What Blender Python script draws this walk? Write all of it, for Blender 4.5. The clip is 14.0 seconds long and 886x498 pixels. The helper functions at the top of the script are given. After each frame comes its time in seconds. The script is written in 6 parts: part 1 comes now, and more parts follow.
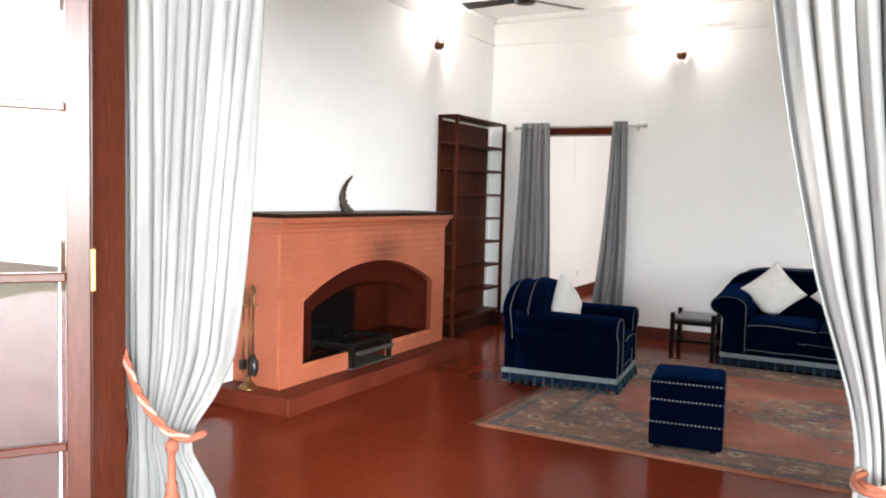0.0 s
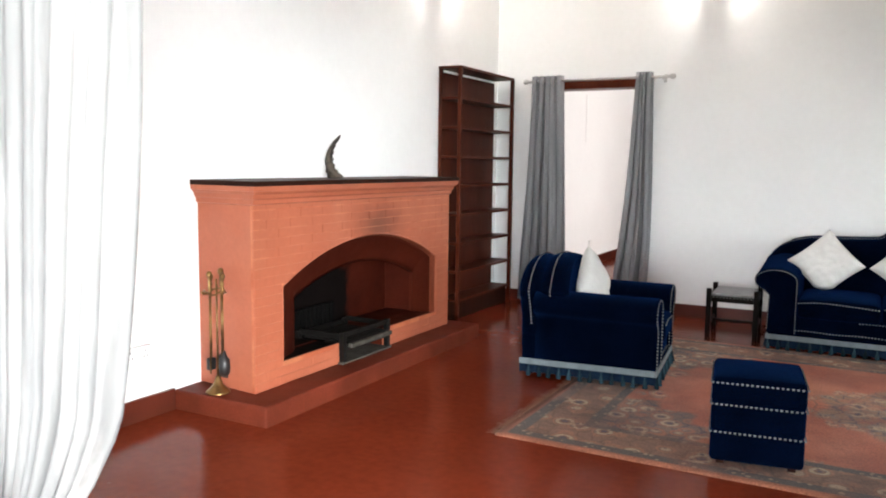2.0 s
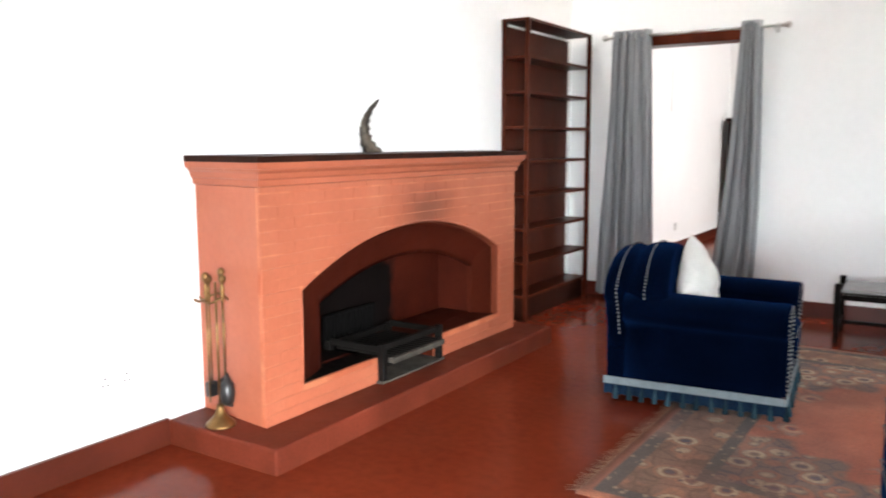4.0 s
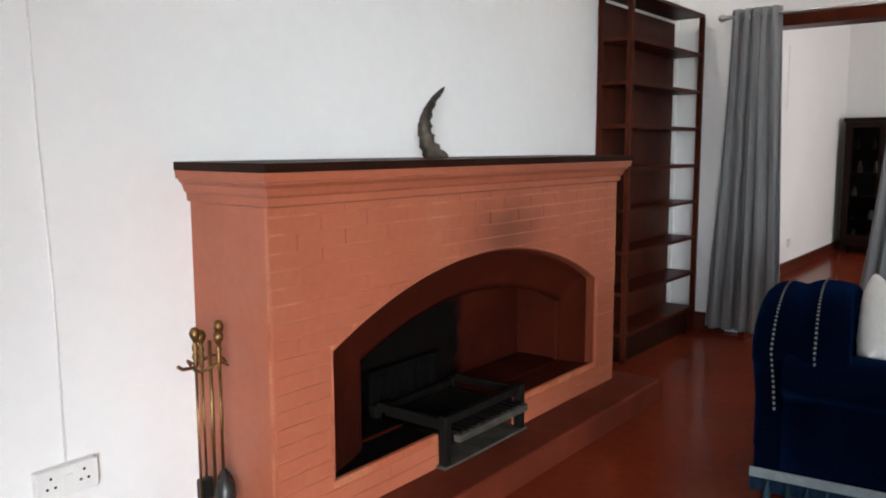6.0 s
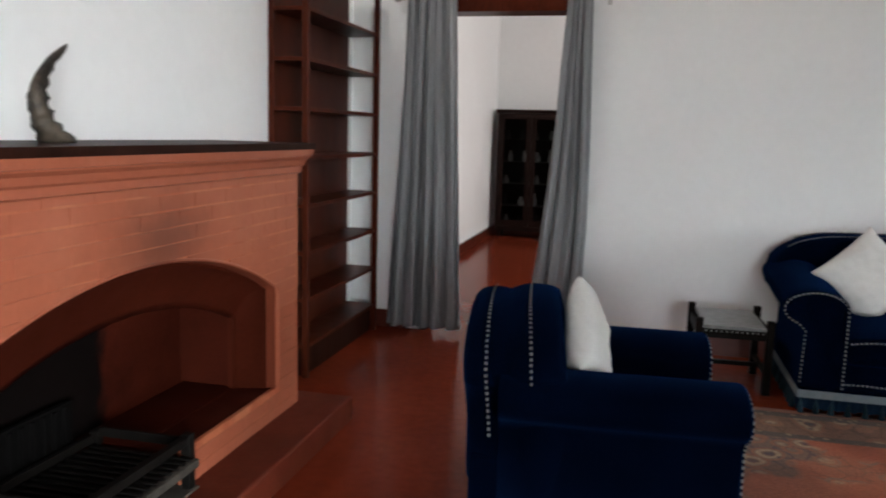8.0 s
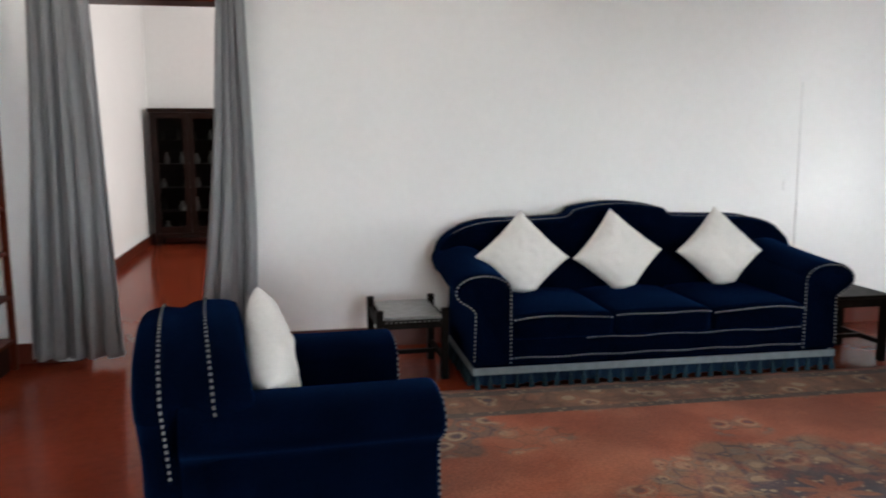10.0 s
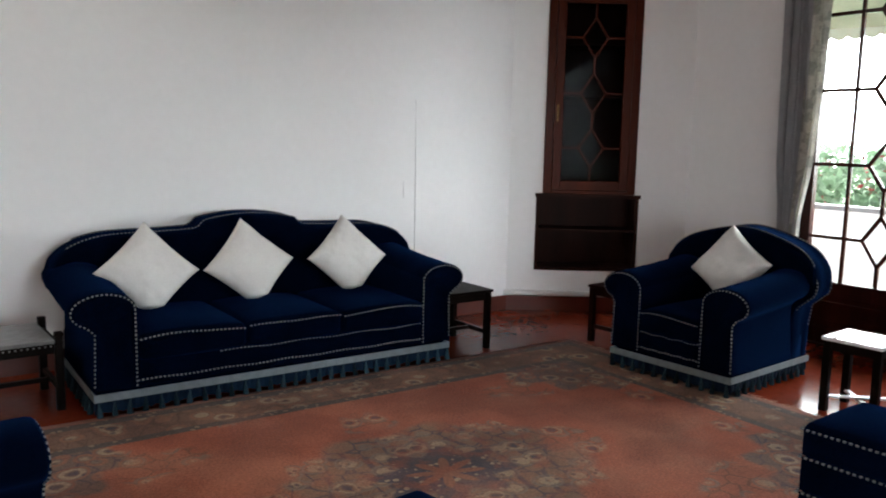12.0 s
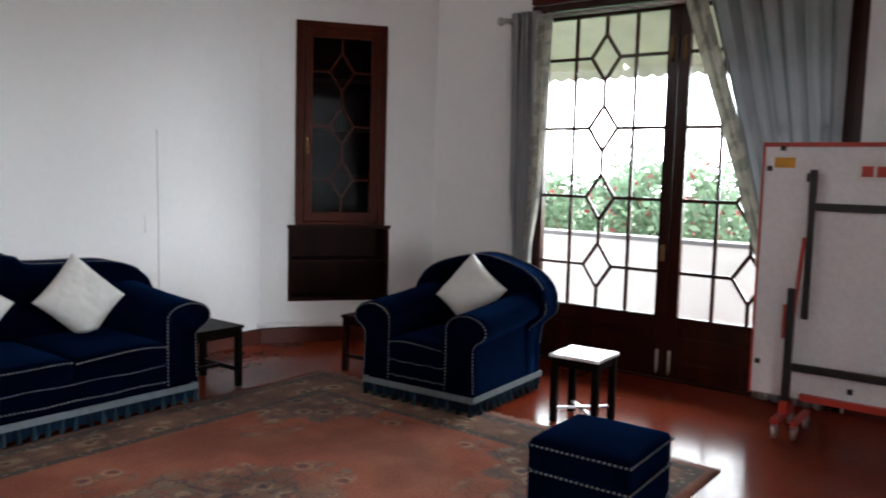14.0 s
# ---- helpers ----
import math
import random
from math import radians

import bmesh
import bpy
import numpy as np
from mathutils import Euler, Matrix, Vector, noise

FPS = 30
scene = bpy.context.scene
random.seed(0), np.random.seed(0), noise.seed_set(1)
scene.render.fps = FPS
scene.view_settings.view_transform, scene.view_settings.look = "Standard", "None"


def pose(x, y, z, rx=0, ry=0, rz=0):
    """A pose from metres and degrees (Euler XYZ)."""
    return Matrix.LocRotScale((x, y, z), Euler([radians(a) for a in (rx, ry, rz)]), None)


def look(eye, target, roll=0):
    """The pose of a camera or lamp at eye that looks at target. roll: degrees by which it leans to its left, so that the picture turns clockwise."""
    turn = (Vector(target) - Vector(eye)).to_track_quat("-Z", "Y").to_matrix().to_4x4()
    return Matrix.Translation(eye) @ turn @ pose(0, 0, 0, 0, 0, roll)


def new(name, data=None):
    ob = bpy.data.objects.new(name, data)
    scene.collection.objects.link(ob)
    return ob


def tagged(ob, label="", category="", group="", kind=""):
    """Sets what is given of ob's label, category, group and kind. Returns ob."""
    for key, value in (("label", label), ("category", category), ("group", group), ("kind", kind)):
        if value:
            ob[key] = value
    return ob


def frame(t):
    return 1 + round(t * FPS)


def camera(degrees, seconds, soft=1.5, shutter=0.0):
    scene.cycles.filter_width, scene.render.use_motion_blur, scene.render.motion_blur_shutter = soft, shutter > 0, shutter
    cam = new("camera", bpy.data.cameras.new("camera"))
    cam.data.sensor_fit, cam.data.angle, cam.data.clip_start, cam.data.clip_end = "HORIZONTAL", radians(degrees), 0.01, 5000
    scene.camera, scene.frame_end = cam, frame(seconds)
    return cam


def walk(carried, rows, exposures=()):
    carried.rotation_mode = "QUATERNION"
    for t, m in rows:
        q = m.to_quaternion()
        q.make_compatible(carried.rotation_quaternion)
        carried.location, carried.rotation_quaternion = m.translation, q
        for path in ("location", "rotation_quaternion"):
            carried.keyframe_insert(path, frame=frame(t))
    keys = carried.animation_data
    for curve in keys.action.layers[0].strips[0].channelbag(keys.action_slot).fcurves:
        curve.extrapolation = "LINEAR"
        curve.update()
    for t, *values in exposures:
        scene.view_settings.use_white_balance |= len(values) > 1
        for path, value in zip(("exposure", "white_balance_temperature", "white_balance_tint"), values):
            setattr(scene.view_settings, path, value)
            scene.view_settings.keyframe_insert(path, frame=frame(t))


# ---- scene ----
cam = camera(58.5, 14.0, 1.9, 0.3)
PATH = [
    (0, (0.153, 0.171, 1.481), (-0.793, 1.928, 1.346), 1.5),
    (0.5, (0.062, 0.354, 1.461), (-0.883, 2.109, 1.298), 1.1),
    (1, (-0.04, 0.544, 1.456), (-0.985, 2.298, 1.28), 1.0),
    (1.5, (-0.201, 0.752, 1.437), (-1.142, 2.505, 1.235), 1.0),
    (2, (-0.354, 0.978, 1.436), (-1.287, 2.733, 1.222), 0.7),
    (2.5, (-0.428, 1.258, 1.423), (-1.361, 3.013, 1.196), 0.3),
    (3, (-0.549, 1.5, 1.405), (-1.486, 3.251, 1.168), 0.4),
    (3.5, (-0.722, 1.752, 1.393), (-1.67, 3.495, 1.145), 0.4),
    (4, (-0.836, 1.939, 1.377), (-1.915, 3.602, 1.113), -0.2),
    (4.2, (-0.895, 2.046, 1.365), (-2.056, 3.652, 1.097), -0.7),
    (6.5, (-1.612, 2.965, 1.371), (-2.833, 4.529, 1.117), -0.2),
    (7, (-1.71, 3.087, 1.359), (-2.913, 4.662, 1.094), -0.2),
    (7.5, (-1.842, 3.233, 1.369), (-2.715, 5.01, 1.089), 1.0),
    (7.7, (-1.862, 3.292, 1.377), (-2.546, 5.15, 1.093), 1.4),
    (9.8, (-1.863, 3.581, 1.403), (-1.653, 5.548, 1.108), -0.5),
    (10, (-1.89, 3.564, 1.392), (-1.538, 5.512, 1.106), -0.2),
    (10.5, (-1.844, 3.564, 1.409), (-1.198, 5.434, 1.119), 0.2),
    (11, (-1.843, 3.548, 1.427), (-0.961, 5.32, 1.138), 0.9),
    (11.5, (-1.829, 3.541, 1.424), (-0.776, 5.219, 1.147), 1.3),
    (12, (-1.811, 3.53, 1.428), (-0.655, 5.14, 1.16), 1.3),
    (12.5, (-1.801, 3.523, 1.457), (-0.54, 5.055, 1.202), 1.1),
    (13, (-1.793, 3.508, 1.485), (-0.428, 4.952, 1.257), 1.0),
    (13.5, (-1.785, 3.468, 1.495), (-0.349, 4.846, 1.292), 1.1),
    (14, (-1.769, 3.436, 1.488), (-0.186, 4.644, 1.296), 1.5),
]
EXPOSURES = [(0.0, 1.98, 6500, 10), (2.0, 2.08, 6450, 10), (4.2, 2.34, 6350, 10), (6.3, 1.24, 6330, 10), (7.7, 1.3, 6360, 10), (10.0, 1.72, 6430, 10), (11.0, 1.74, 6370, 10), (12.0, 1.46, 6320, 10), (14.0, 1.32, 6200, 11)]
walk(cam, [(t, look(eye, target, roll)) for t, eye, target, roll in PATH], EXPOSURES)

# ---- world and light ----
world = bpy.data.worlds.new("sky")
scene.world = world
world.use_nodes = True
wn = world.node_tree
sky = wn.nodes.new("ShaderNodeTexSky")
sky.sky_type = "NISHITA"
sky.sun_disc = False
sky.sun_elevation, sky.sun_rotation = radians(55), radians(200)
sky.dust_density = 3.0
wn.nodes["Background"].inputs["Strength"].default_value = 0.15
wn.links.new(sky.outputs["Color"], wn.nodes["Background"].inputs["Color"])

sun = new("sun", bpy.data.lights.new("sun", "SUN"))
sun.data.energy, sun.data.angle, sun.data.color = 3.2, radians(12), (1.0, 0.96, 0.9)
sun.matrix_world = look((0, 0, 0), (-0.35, 0.62, -1.0))


def area(name, place, aim, w, h, power, colour=(1, 1, 1)):
    ob = new(name, bpy.data.lights.new(name, "AREA"))
    ob.data.shape, ob.data.size, ob.data.size_y = "RECTANGLE", w, h
    ob.data.energy, ob.data.color = power, colour
    ob.matrix_world = look(place, aim)
    return ob


# veranda's open-side sky light, then two added fill lamps, all outside the view
area("veranda_daylight", (0.4, -13.0, 2.5), (-0.8, 4.0, 1.9), 32.0, 4.6, 3100, (0.88, 0.955, 1.0))
# unseen fill from the south-east, added to brighten the corner and west walls
area("garden_daylight", (9.5, -6.5, 2.7), (2.6, 8.0, 1.6), 10.0, 4.6, 1400, (0.97, 0.98, 1.0))
# fill added inside the next room, whose east wall has no window
area("next_room_daylight", (1.9, 11.4, 1.7), (-4, 11.4, 1.4), 1.8, 1.6, 45, (1.0, 0.98, 0.95))


def bulb(place, power):
    ob = new("sconce_light", bpy.data.lights.new("sconce_light", "POINT"))
    ob.data.energy, ob.data.color, ob.data.shadow_soft_size = power, (1.0, 0.93, 0.86), 0.035
    ob.location = place


# ---- materials ----
def mat(name, colour, rough=0.5, metal=0.0, vary=0.12, scale=6.0, bump=0.0, bump_scale=60.0, fine=0.05, spec=0.5, sheen=0.0, second=None, second_scale=2.0, second_at=(0.5, 0.7), coat=0.0, stretch=(1, 1, 1), per_object=0.0, fixed=False, wear=0.2):
    m = bpy.data.materials.new(name)
    m.use_nodes = True
    t = m.node_tree
    b = t.nodes["Principled BSDF"]
    b.inputs["Roughness"].default_value = rough
    b.inputs["Metallic"].default_value = metal
    b.inputs["Specular IOR Level"].default_value = spec
    b.inputs["Sheen Weight"].default_value = sheen
    b.inputs["Coat Weight"].default_value = coat
    b.inputs["Coat Roughness"].default_value = 0.1
    co = t.nodes.new("ShaderNodeTexCoord")
    mp = t.nodes.new("ShaderNodeMapping")
    mp.inputs["Scale"].default_value = stretch
    t.links.new(t.nodes.new("ShaderNodeNewGeometry").outputs["Position"] if fixed else co.outputs["Object"], mp.inputs["Vector"])

    def nz(sc, detail=4.0):
        n = t.nodes.new("ShaderNodeTexNoise")
        n.inputs["Scale"].default_value, n.inputs["Detail"].default_value = sc, detail
        t.links.new(mp.outputs["Vector"], n.inputs["Vector"])
        return n

    def mixer(mode, fac, a, c):
        x = t.nodes.new("ShaderNodeMix")
        x.data_type, x.blend_type = "RGBA", mode
        for sock, v in ((x.inputs[0], fac), (x.inputs[6], a), (x.inputs[7], c)):
            if isinstance(v, (int, float)):
                sock.default_value = v
            elif isinstance(v, tuple):
                sock.default_value = (*v[:3], 1)
            else:
                t.links.new(v, sock)
        return x.outputs[2]

    def ramp(src, lo, hi, c0=(0, 0, 0), c1=(1, 1, 1)):
        r = t.nodes.new("ShaderNodeValToRGB")
        r.color_ramp.elements[0].position, r.color_ramp.elements[1].position = lo, hi
        r.color_ramp.elements[0].color, r.color_ramp.elements[1].color = (*c0, 1), (*c1, 1)
        t.links.new(src, r.inputs[0])
        return r.outputs[0]

    base = colour
    if second:
        base = mixer("MIX", ramp(nz(second_scale, 6).outputs["Fac"], *second_at), base, second)
    lo, hi = 1 - vary, 1 + vary
    big = ramp(nz(scale).outputs["Fac"], 0.3, 0.7, (lo,) * 3, (hi,) * 3)
    out = mixer("MULTIPLY", 1.0, base, big)
    if fine:
        out = mixer("MULTIPLY", 1.0, out, ramp(nz(scale * 22).outputs["Fac"], 0.3, 0.7, (1 - fine,) * 3, (1 + fine,) * 3))
    if per_object:
        oi = t.nodes.new("ShaderNodeObjectInfo")
        out = mixer("MULTIPLY", 1.0, out, ramp(oi.outputs["Random"], 0, 1, (1 - per_object,) * 3, (1 + per_object,) * 3))
    t.links.new(out, b.inputs["Base Color"])
    rr = t.nodes.new("ShaderNodeMapRange")
    rr.inputs["To Min"].default_value, rr.inputs["To Max"].default_value = max(0.02, rough * (1 - wear)), min(1.0, rough * (1 + wear))
    t.links.new(nz(scale * 3).outputs["Fac"], rr.inputs["Value"])
    t.links.new(rr.outputs["Result"], b.inputs["Roughness"])
    if bump:
        bp = t.nodes.new("ShaderNodeBump")
        bp.inputs["Strength"].default_value, bp.inputs["Distance"].default_value = bump, 0.01
        t.links.new(nz(bump_scale).outputs["Fac"], bp.inputs["Height"])
        t.links.new(bp.outputs["Normal"], b.inputs["Normal"])
    return m


WHITE = mat("white_wall_paint", (0.85, 0.85, 0.84), 0.65, vary=0.03, scale=0.8, bump=0.08, bump_scale=9, fine=0.012, spec=0.25)
CEIL = mat("ceiling_paint", (0.86, 0.85, 0.84), 0.8, vary=0.03, scale=1.0, fine=0.01)
FLOOR = mat("polished_red_cement", (0.168, 0.0268, 0.0114), 0.16, vary=0.2, scale=0.9, fine=0.1, spec=0.06, wear=0.15, second=(0.165, 0.036, 0.018), second_scale=1.1, second_at=(0.5, 0.95))
SKIRT = mat("red_oxide_skirting", (0.085, 0.017, 0.009), 0.35, vary=0.2, scale=4, spec=0.3)
WOOD = mat("varnished_red_brown_wood", (0.078, 0.0142, 0.0058), 0.34, vary=0.3, scale=5, fine=0.2, bump=0.08, bump_scale=30, stretch=(1, 1, 0.12), spec=0.07)
# varnished door wood darker than WOOD: the doors' shade is put into the colour
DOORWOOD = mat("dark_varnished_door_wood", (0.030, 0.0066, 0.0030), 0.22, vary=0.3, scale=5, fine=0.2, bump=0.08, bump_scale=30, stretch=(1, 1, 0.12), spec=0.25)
CABWOOD = mat("red_brown_cabinet_wood", (0.058, 0.0110, 0.0046), 0.32, vary=0.3, scale=5, fine=0.2, bump=0.08, bump_scale=30, stretch=(1, 1, 0.12), spec=0.04)
DARKWOOD = mat("dark_stained_wood", (0.020, 0.0065, 0.004), 0.45, vary=0.3, scale=6, fine=0.2, stretch=(1, 1, 0.15), spec=0.05)
HALLWOOD = mat("dark_red_brown_cabinet_wood", (0.012, 0.0048, 0.0034), 0.4, vary=0.3, scale=6, fine=0.2, spec=0.1)
GLAZE = mat("grey_white_glaze", (0.34, 0.33, 0.31), 0.3, vary=0.2, scale=20)
BLACKWOOD = mat("black_brown_wood", (0.005, 0.0032, 0.0024), 0.45, vary=0.3, scale=6, fine=0.2, spec=0.04)
SHELFWOOD = mat("shelf_brown_wood", (0.054, 0.0108, 0.0046), 0.42, vary=0.35, scale=3, fine=0.2, stretch=(1, 1, 0.2), bump=0.06, bump_scale=30, spec=0.08)
TERRA = mat("terracotta_paint", (0.350, 0.100, 0.052), 0.45, vary=0.08, scale=1.8, bump=0.12, bump_scale=25, fine=0.05, second=(0.42, 0.15, 0.085), second_scale=1.2, second_at=(0.5, 0.8), spec=0.3, fixed=True)
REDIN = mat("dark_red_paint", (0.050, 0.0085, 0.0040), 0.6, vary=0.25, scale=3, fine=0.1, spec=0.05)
BANDRED = mat("brown_red_paint", (0.150, 0.034, 0.016), 0.5, vary=0.15, scale=4, fine=0.1, spec=0.2, fixed=True)
HEARTH = mat("red_oxide_cement", (0.115, 0.022, 0.011), 0.5, vary=0.25, scale=3, fine=0.1, bump=0.05, bump_scale=20, spec=0.1)
SOOT = mat("soot", (0.0022, 0.0020, 0.0019), 0.95, vary=0.4, scale=9, fine=0.2, spec=0.05)
ASH = mat("grey_ash_cement", (0.055, 0.049, 0.041), 0.9, vary=0.4, scale=12, fine=0.25, bump=0.2, bump_scale=60, spec=0.1)
IRON = mat("sooty_cast_iron", (0.005, 0.0042, 0.0036), 0.6, metal=0.0, vary=0.4, scale=15, fine=0.2, bump=0.15, bump_scale=80, spec=0.12)
BRASS = mat("aged_brass", (0.20, 0.115, 0.042), 0.38, metal=0.9, vary=0.3, scale=15, fine=0.1)
STEEL = mat("brushed_steel", (0.55, 0.54, 0.52), 0.3, metal=0.95, vary=0.1, scale=10)
NAVY = mat("navy_velvet", (0.0006, 0.0021, 0.0078), 0.9, vary=0.35, scale=4, fine=0.18, bump=0.25, bump_scale=180, spec=0.0, sheen=0.40)
NAVY.node_tree.nodes["Principled BSDF"].inputs["Sheen Tint"].default_value = (0.012, 0.045, 0.15, 1)
NAVY.node_tree.nodes["Principled BSDF"].inputs["Sheen Roughness"].default_value = 0.45
NAVYFRINGE = mat("navy_teal_fringe", (0.005, 0.014, 0.03), 0.9, vary=0.3, scale=10, fine=0.2, spec=0.1)
TEALTASSEL = mat("teal_grey_tassel", (0.020, 0.040, 0.052), 0.85, vary=0.3, scale=20, fine=0.2, per_object=0.6, spec=0.05)
BRAID = mat("grey_blue_braid", (0.17, 0.20, 0.21), 0.8, vary=0.12, scale=20, fine=0.2, bump=0.3, bump_scale=150, spec=0.1)
CORDW = mat("white_cord", (0.20, 0.20, 0.19), 0.8, vary=0.15, scale=30, spec=0.1)
PILLOW = mat("cream_cushion_cotton", (0.66, 0.65, 0.62), 0.85, vary=0.06, scale=5, fine=0.04, bump=0.8, bump_scale=13)
GREYCLOTH = mat("grey_curtain_cloth", (0.40, 0.41, 0.42), 0.8, vary=0.08, scale=4, fine=0.06, bump=0.1, bump_scale=120, stretch=(1, 1, 0.3), spec=0.15)
WHITECLOTH = mat("silver_white_curtain_cloth", (0.185, 0.188, 0.186), 0.7, vary=0.10, scale=3, fine=0.05, bump=0.1, bump_scale=120, stretch=(1, 1, 0.15), second=(0.29, 0.288, 0.282), second_scale=5, second_at=(0.5, 0.6), spec=0.2)
ROPE = mat("orange_cream_cord", (0.12, 0.026, 0.009), 0.8, vary=0.15, scale=30, fine=0.15)
ROPE2 = mat("cream_strand", (0.16, 0.10, 0.075), 0.8, vary=0.15, scale=30)
SOCKET = mat("white_plastic", (0.78, 0.78, 0.76), 0.35, vary=0.03, scale=8)
BLACK = mat("black_plastic", (0.012, 0.012, 0.012), 0.4, vary=0.2, scale=8)
HORN = mat("carved_horn", (0.016, 0.012, 0.0095), 0.5, vary=0.4, scale=18, fine=0.3, bump=0.5, bump_scale=60, second=(0.07, 0.055, 0.04), second_scale=11, second_at=(0.45, 0.62), spec=0.3)
REDPAINT = mat("red_enamel", (0.45, 0.035, 0.02), 0.35, vary=0.1, scale=10)
BOARDBACK = mat("white_board_back", (0.84, 0.85, 0.87), 0.4, vary=0.04, scale=2)
YELLOW = mat("yellow_label", (0.75, 0.38, 0.03), 0.5, vary=0.1, scale=20)
PAPERWHITE = mat("white_laminate", (0.8, 0.8, 0.8), 0.12, vary=0.03, scale=5)
DADO = mat("dull_red_dado", (0.035, 0.016, 0.015), 0.5, vary=0.2, scale=3, fine=0.1)
FANMAT = mat("dark_brown_fan_enamel", (0.05, 0.035, 0.028), 0.35, vary=0.15, scale=8)
# leaf green paler than foliage: the garden's bright haze is in the colour
LEAFG = mat("hedge_leaf", (0.26, 0.36, 0.24), 0.6, vary=0.35, scale=3, fine=0.2)
LEAFR = mat("red_bougainvillea", (0.45, 0.05, 0.07), 0.6, vary=0.3, scale=5)
GRASS = mat("lawn", (0.09, 0.15, 0.05), 0.9, vary=0.3, scale=0.7, fine=0.2)
AWNING = mat("pale_green_awning", (0.35, 0.37, 0.29), 0.7, vary=0.15, scale=2)
COPING = mat("grey_coping", (0.20, 0.20, 0.21), 0.6, vary=0.15, scale=4)


def glass(name, tint=(1, 1, 1), rough=0.0, ior=1.45):
    m = bpy.data.materials.new(name)
    m.use_nodes = True
    t = m.node_tree
    t.nodes.remove(t.nodes["Principled BSDF"])
    tr, gl, mx, fr = (t.nodes.new("ShaderNode" + k) for k in ("BsdfTransparent", "BsdfGlossy", "MixShader", "Fresnel"))
    tr.inputs["Color"].default_value = (*tint, 1)
    gl.inputs["Roughness"].default_value = rough
    fr.inputs["IOR"].default_value = ior
    t.links.new(fr.outputs[0], mx.inputs[0])
    t.links.new(tr.outputs[0], mx.inputs[1])
    t.links.new(gl.outputs[0], mx.inputs[2])
    t.links.new(mx.outputs[0], t.nodes["Material Output"].inputs["Surface"])
    return m


GLASS = glass("window_glass", (0.96, 0.98, 0.97))
# grey tint puts the shade of the cabinets' insides into the glass
CABGLASS = glass("cabinet_glass", (0.42, 0.43, 0.43), 0.06, 1.07)


def glow(name, colour, strength):
    m = bpy.data.materials.new(name)
    m.use_nodes = True
    b = m.node_tree.nodes["Principled BSDF"]
    b.inputs["Base Color"].default_value = (0.9, 0.85, 0.75, 1)
    b.inputs["Emission Color"].default_value, b.inputs["Emission Strength"].default_value = (*colour, 1), strength
    return m


GLOW = glow("lit_bulb_glass", (1.0, 0.88, 0.72), 3.5)


def see_through(m, share):
    """Lets a cloth pass some light from behind."""
    t = m.node_tree
    out, b = t.nodes["Material Output"], t.nodes["Principled BSDF"]
    tl, mx = t.nodes.new("ShaderNodeBsdfTranslucent"), t.nodes.new("ShaderNodeMixShader")
    mx.inputs[0].default_value = share
    t.links.new(b.inputs["Base Color"].links[0].from_socket, tl.inputs["Color"])
    t.links.new(b.outputs[0], mx.inputs[1])
    t.links.new(tl.outputs[0], mx.inputs[2])
    t.links.new(mx.outputs[0], out.inputs["Surface"])


see_through(GREYCLOTH, 0.45)
see_through(WHITECLOTH, 0.45)
see_through(LEAFG, 0.5)


def smoke_stain(m, place, radius, depth):
    """A brownish smoke smudge on the paint, fixed in the room."""
    t = m.node_tree
    b = t.nodes["Principled BSDF"]
    src = b.inputs["Base Color"].links[0].from_socket
    g, sb, ln, mr, mx, nz = (t.nodes.new("ShaderNode" + k) for k in ("NewGeometry", "VectorMath", "VectorMath", "MapRange", "Mix", "TexNoise"))
    sb.operation = "SUBTRACT"
    sb.inputs[1].default_value = place
    t.links.new(g.outputs["Position"], sb.inputs[0])
    sc = t.nodes.new("ShaderNodeVectorMath")
    sc.operation = "MULTIPLY"
    sc.inputs[1].default_value = (1.0, 1.0, 1.9)
    t.links.new(sb.outputs[0], sc.inputs[0])
    ln.operation = "LENGTH"
    t.links.new(sc.outputs[0], ln.inputs[0])
    nz.inputs["Scale"].default_value = 9.0
    t.links.new(g.outputs["Position"], nz.inputs["Vector"])
    ad = t.nodes.new("ShaderNodeMath")
    ad.operation = "MULTIPLY_ADD"
    t.links.new(nz.outputs["Fac"], ad.inputs[0])
    ad.inputs[1].default_value = 0.16
    t.links.new(ln.outputs["Value"], ad.inputs[2])
    mr.interpolation_type = "SMOOTHSTEP"
    mr.inputs["From Min"].default_value, mr.inputs["From Max"].default_value = radius + 0.08, 0.08
    mr.inputs["To Max"].default_value = depth
    t.links.new(ad.outputs[0], mr.inputs["Value"])
    mx.data_type = "RGBA"
    mx.inputs[7].default_value = (0.07, 0.022, 0.013, 1)
    t.links.new(mr.outputs["Result"], mx.inputs[0])
    t.links.new(src, mx.inputs[6])
    t.links.new(mx.outputs[2], b.inputs["Base Color"])


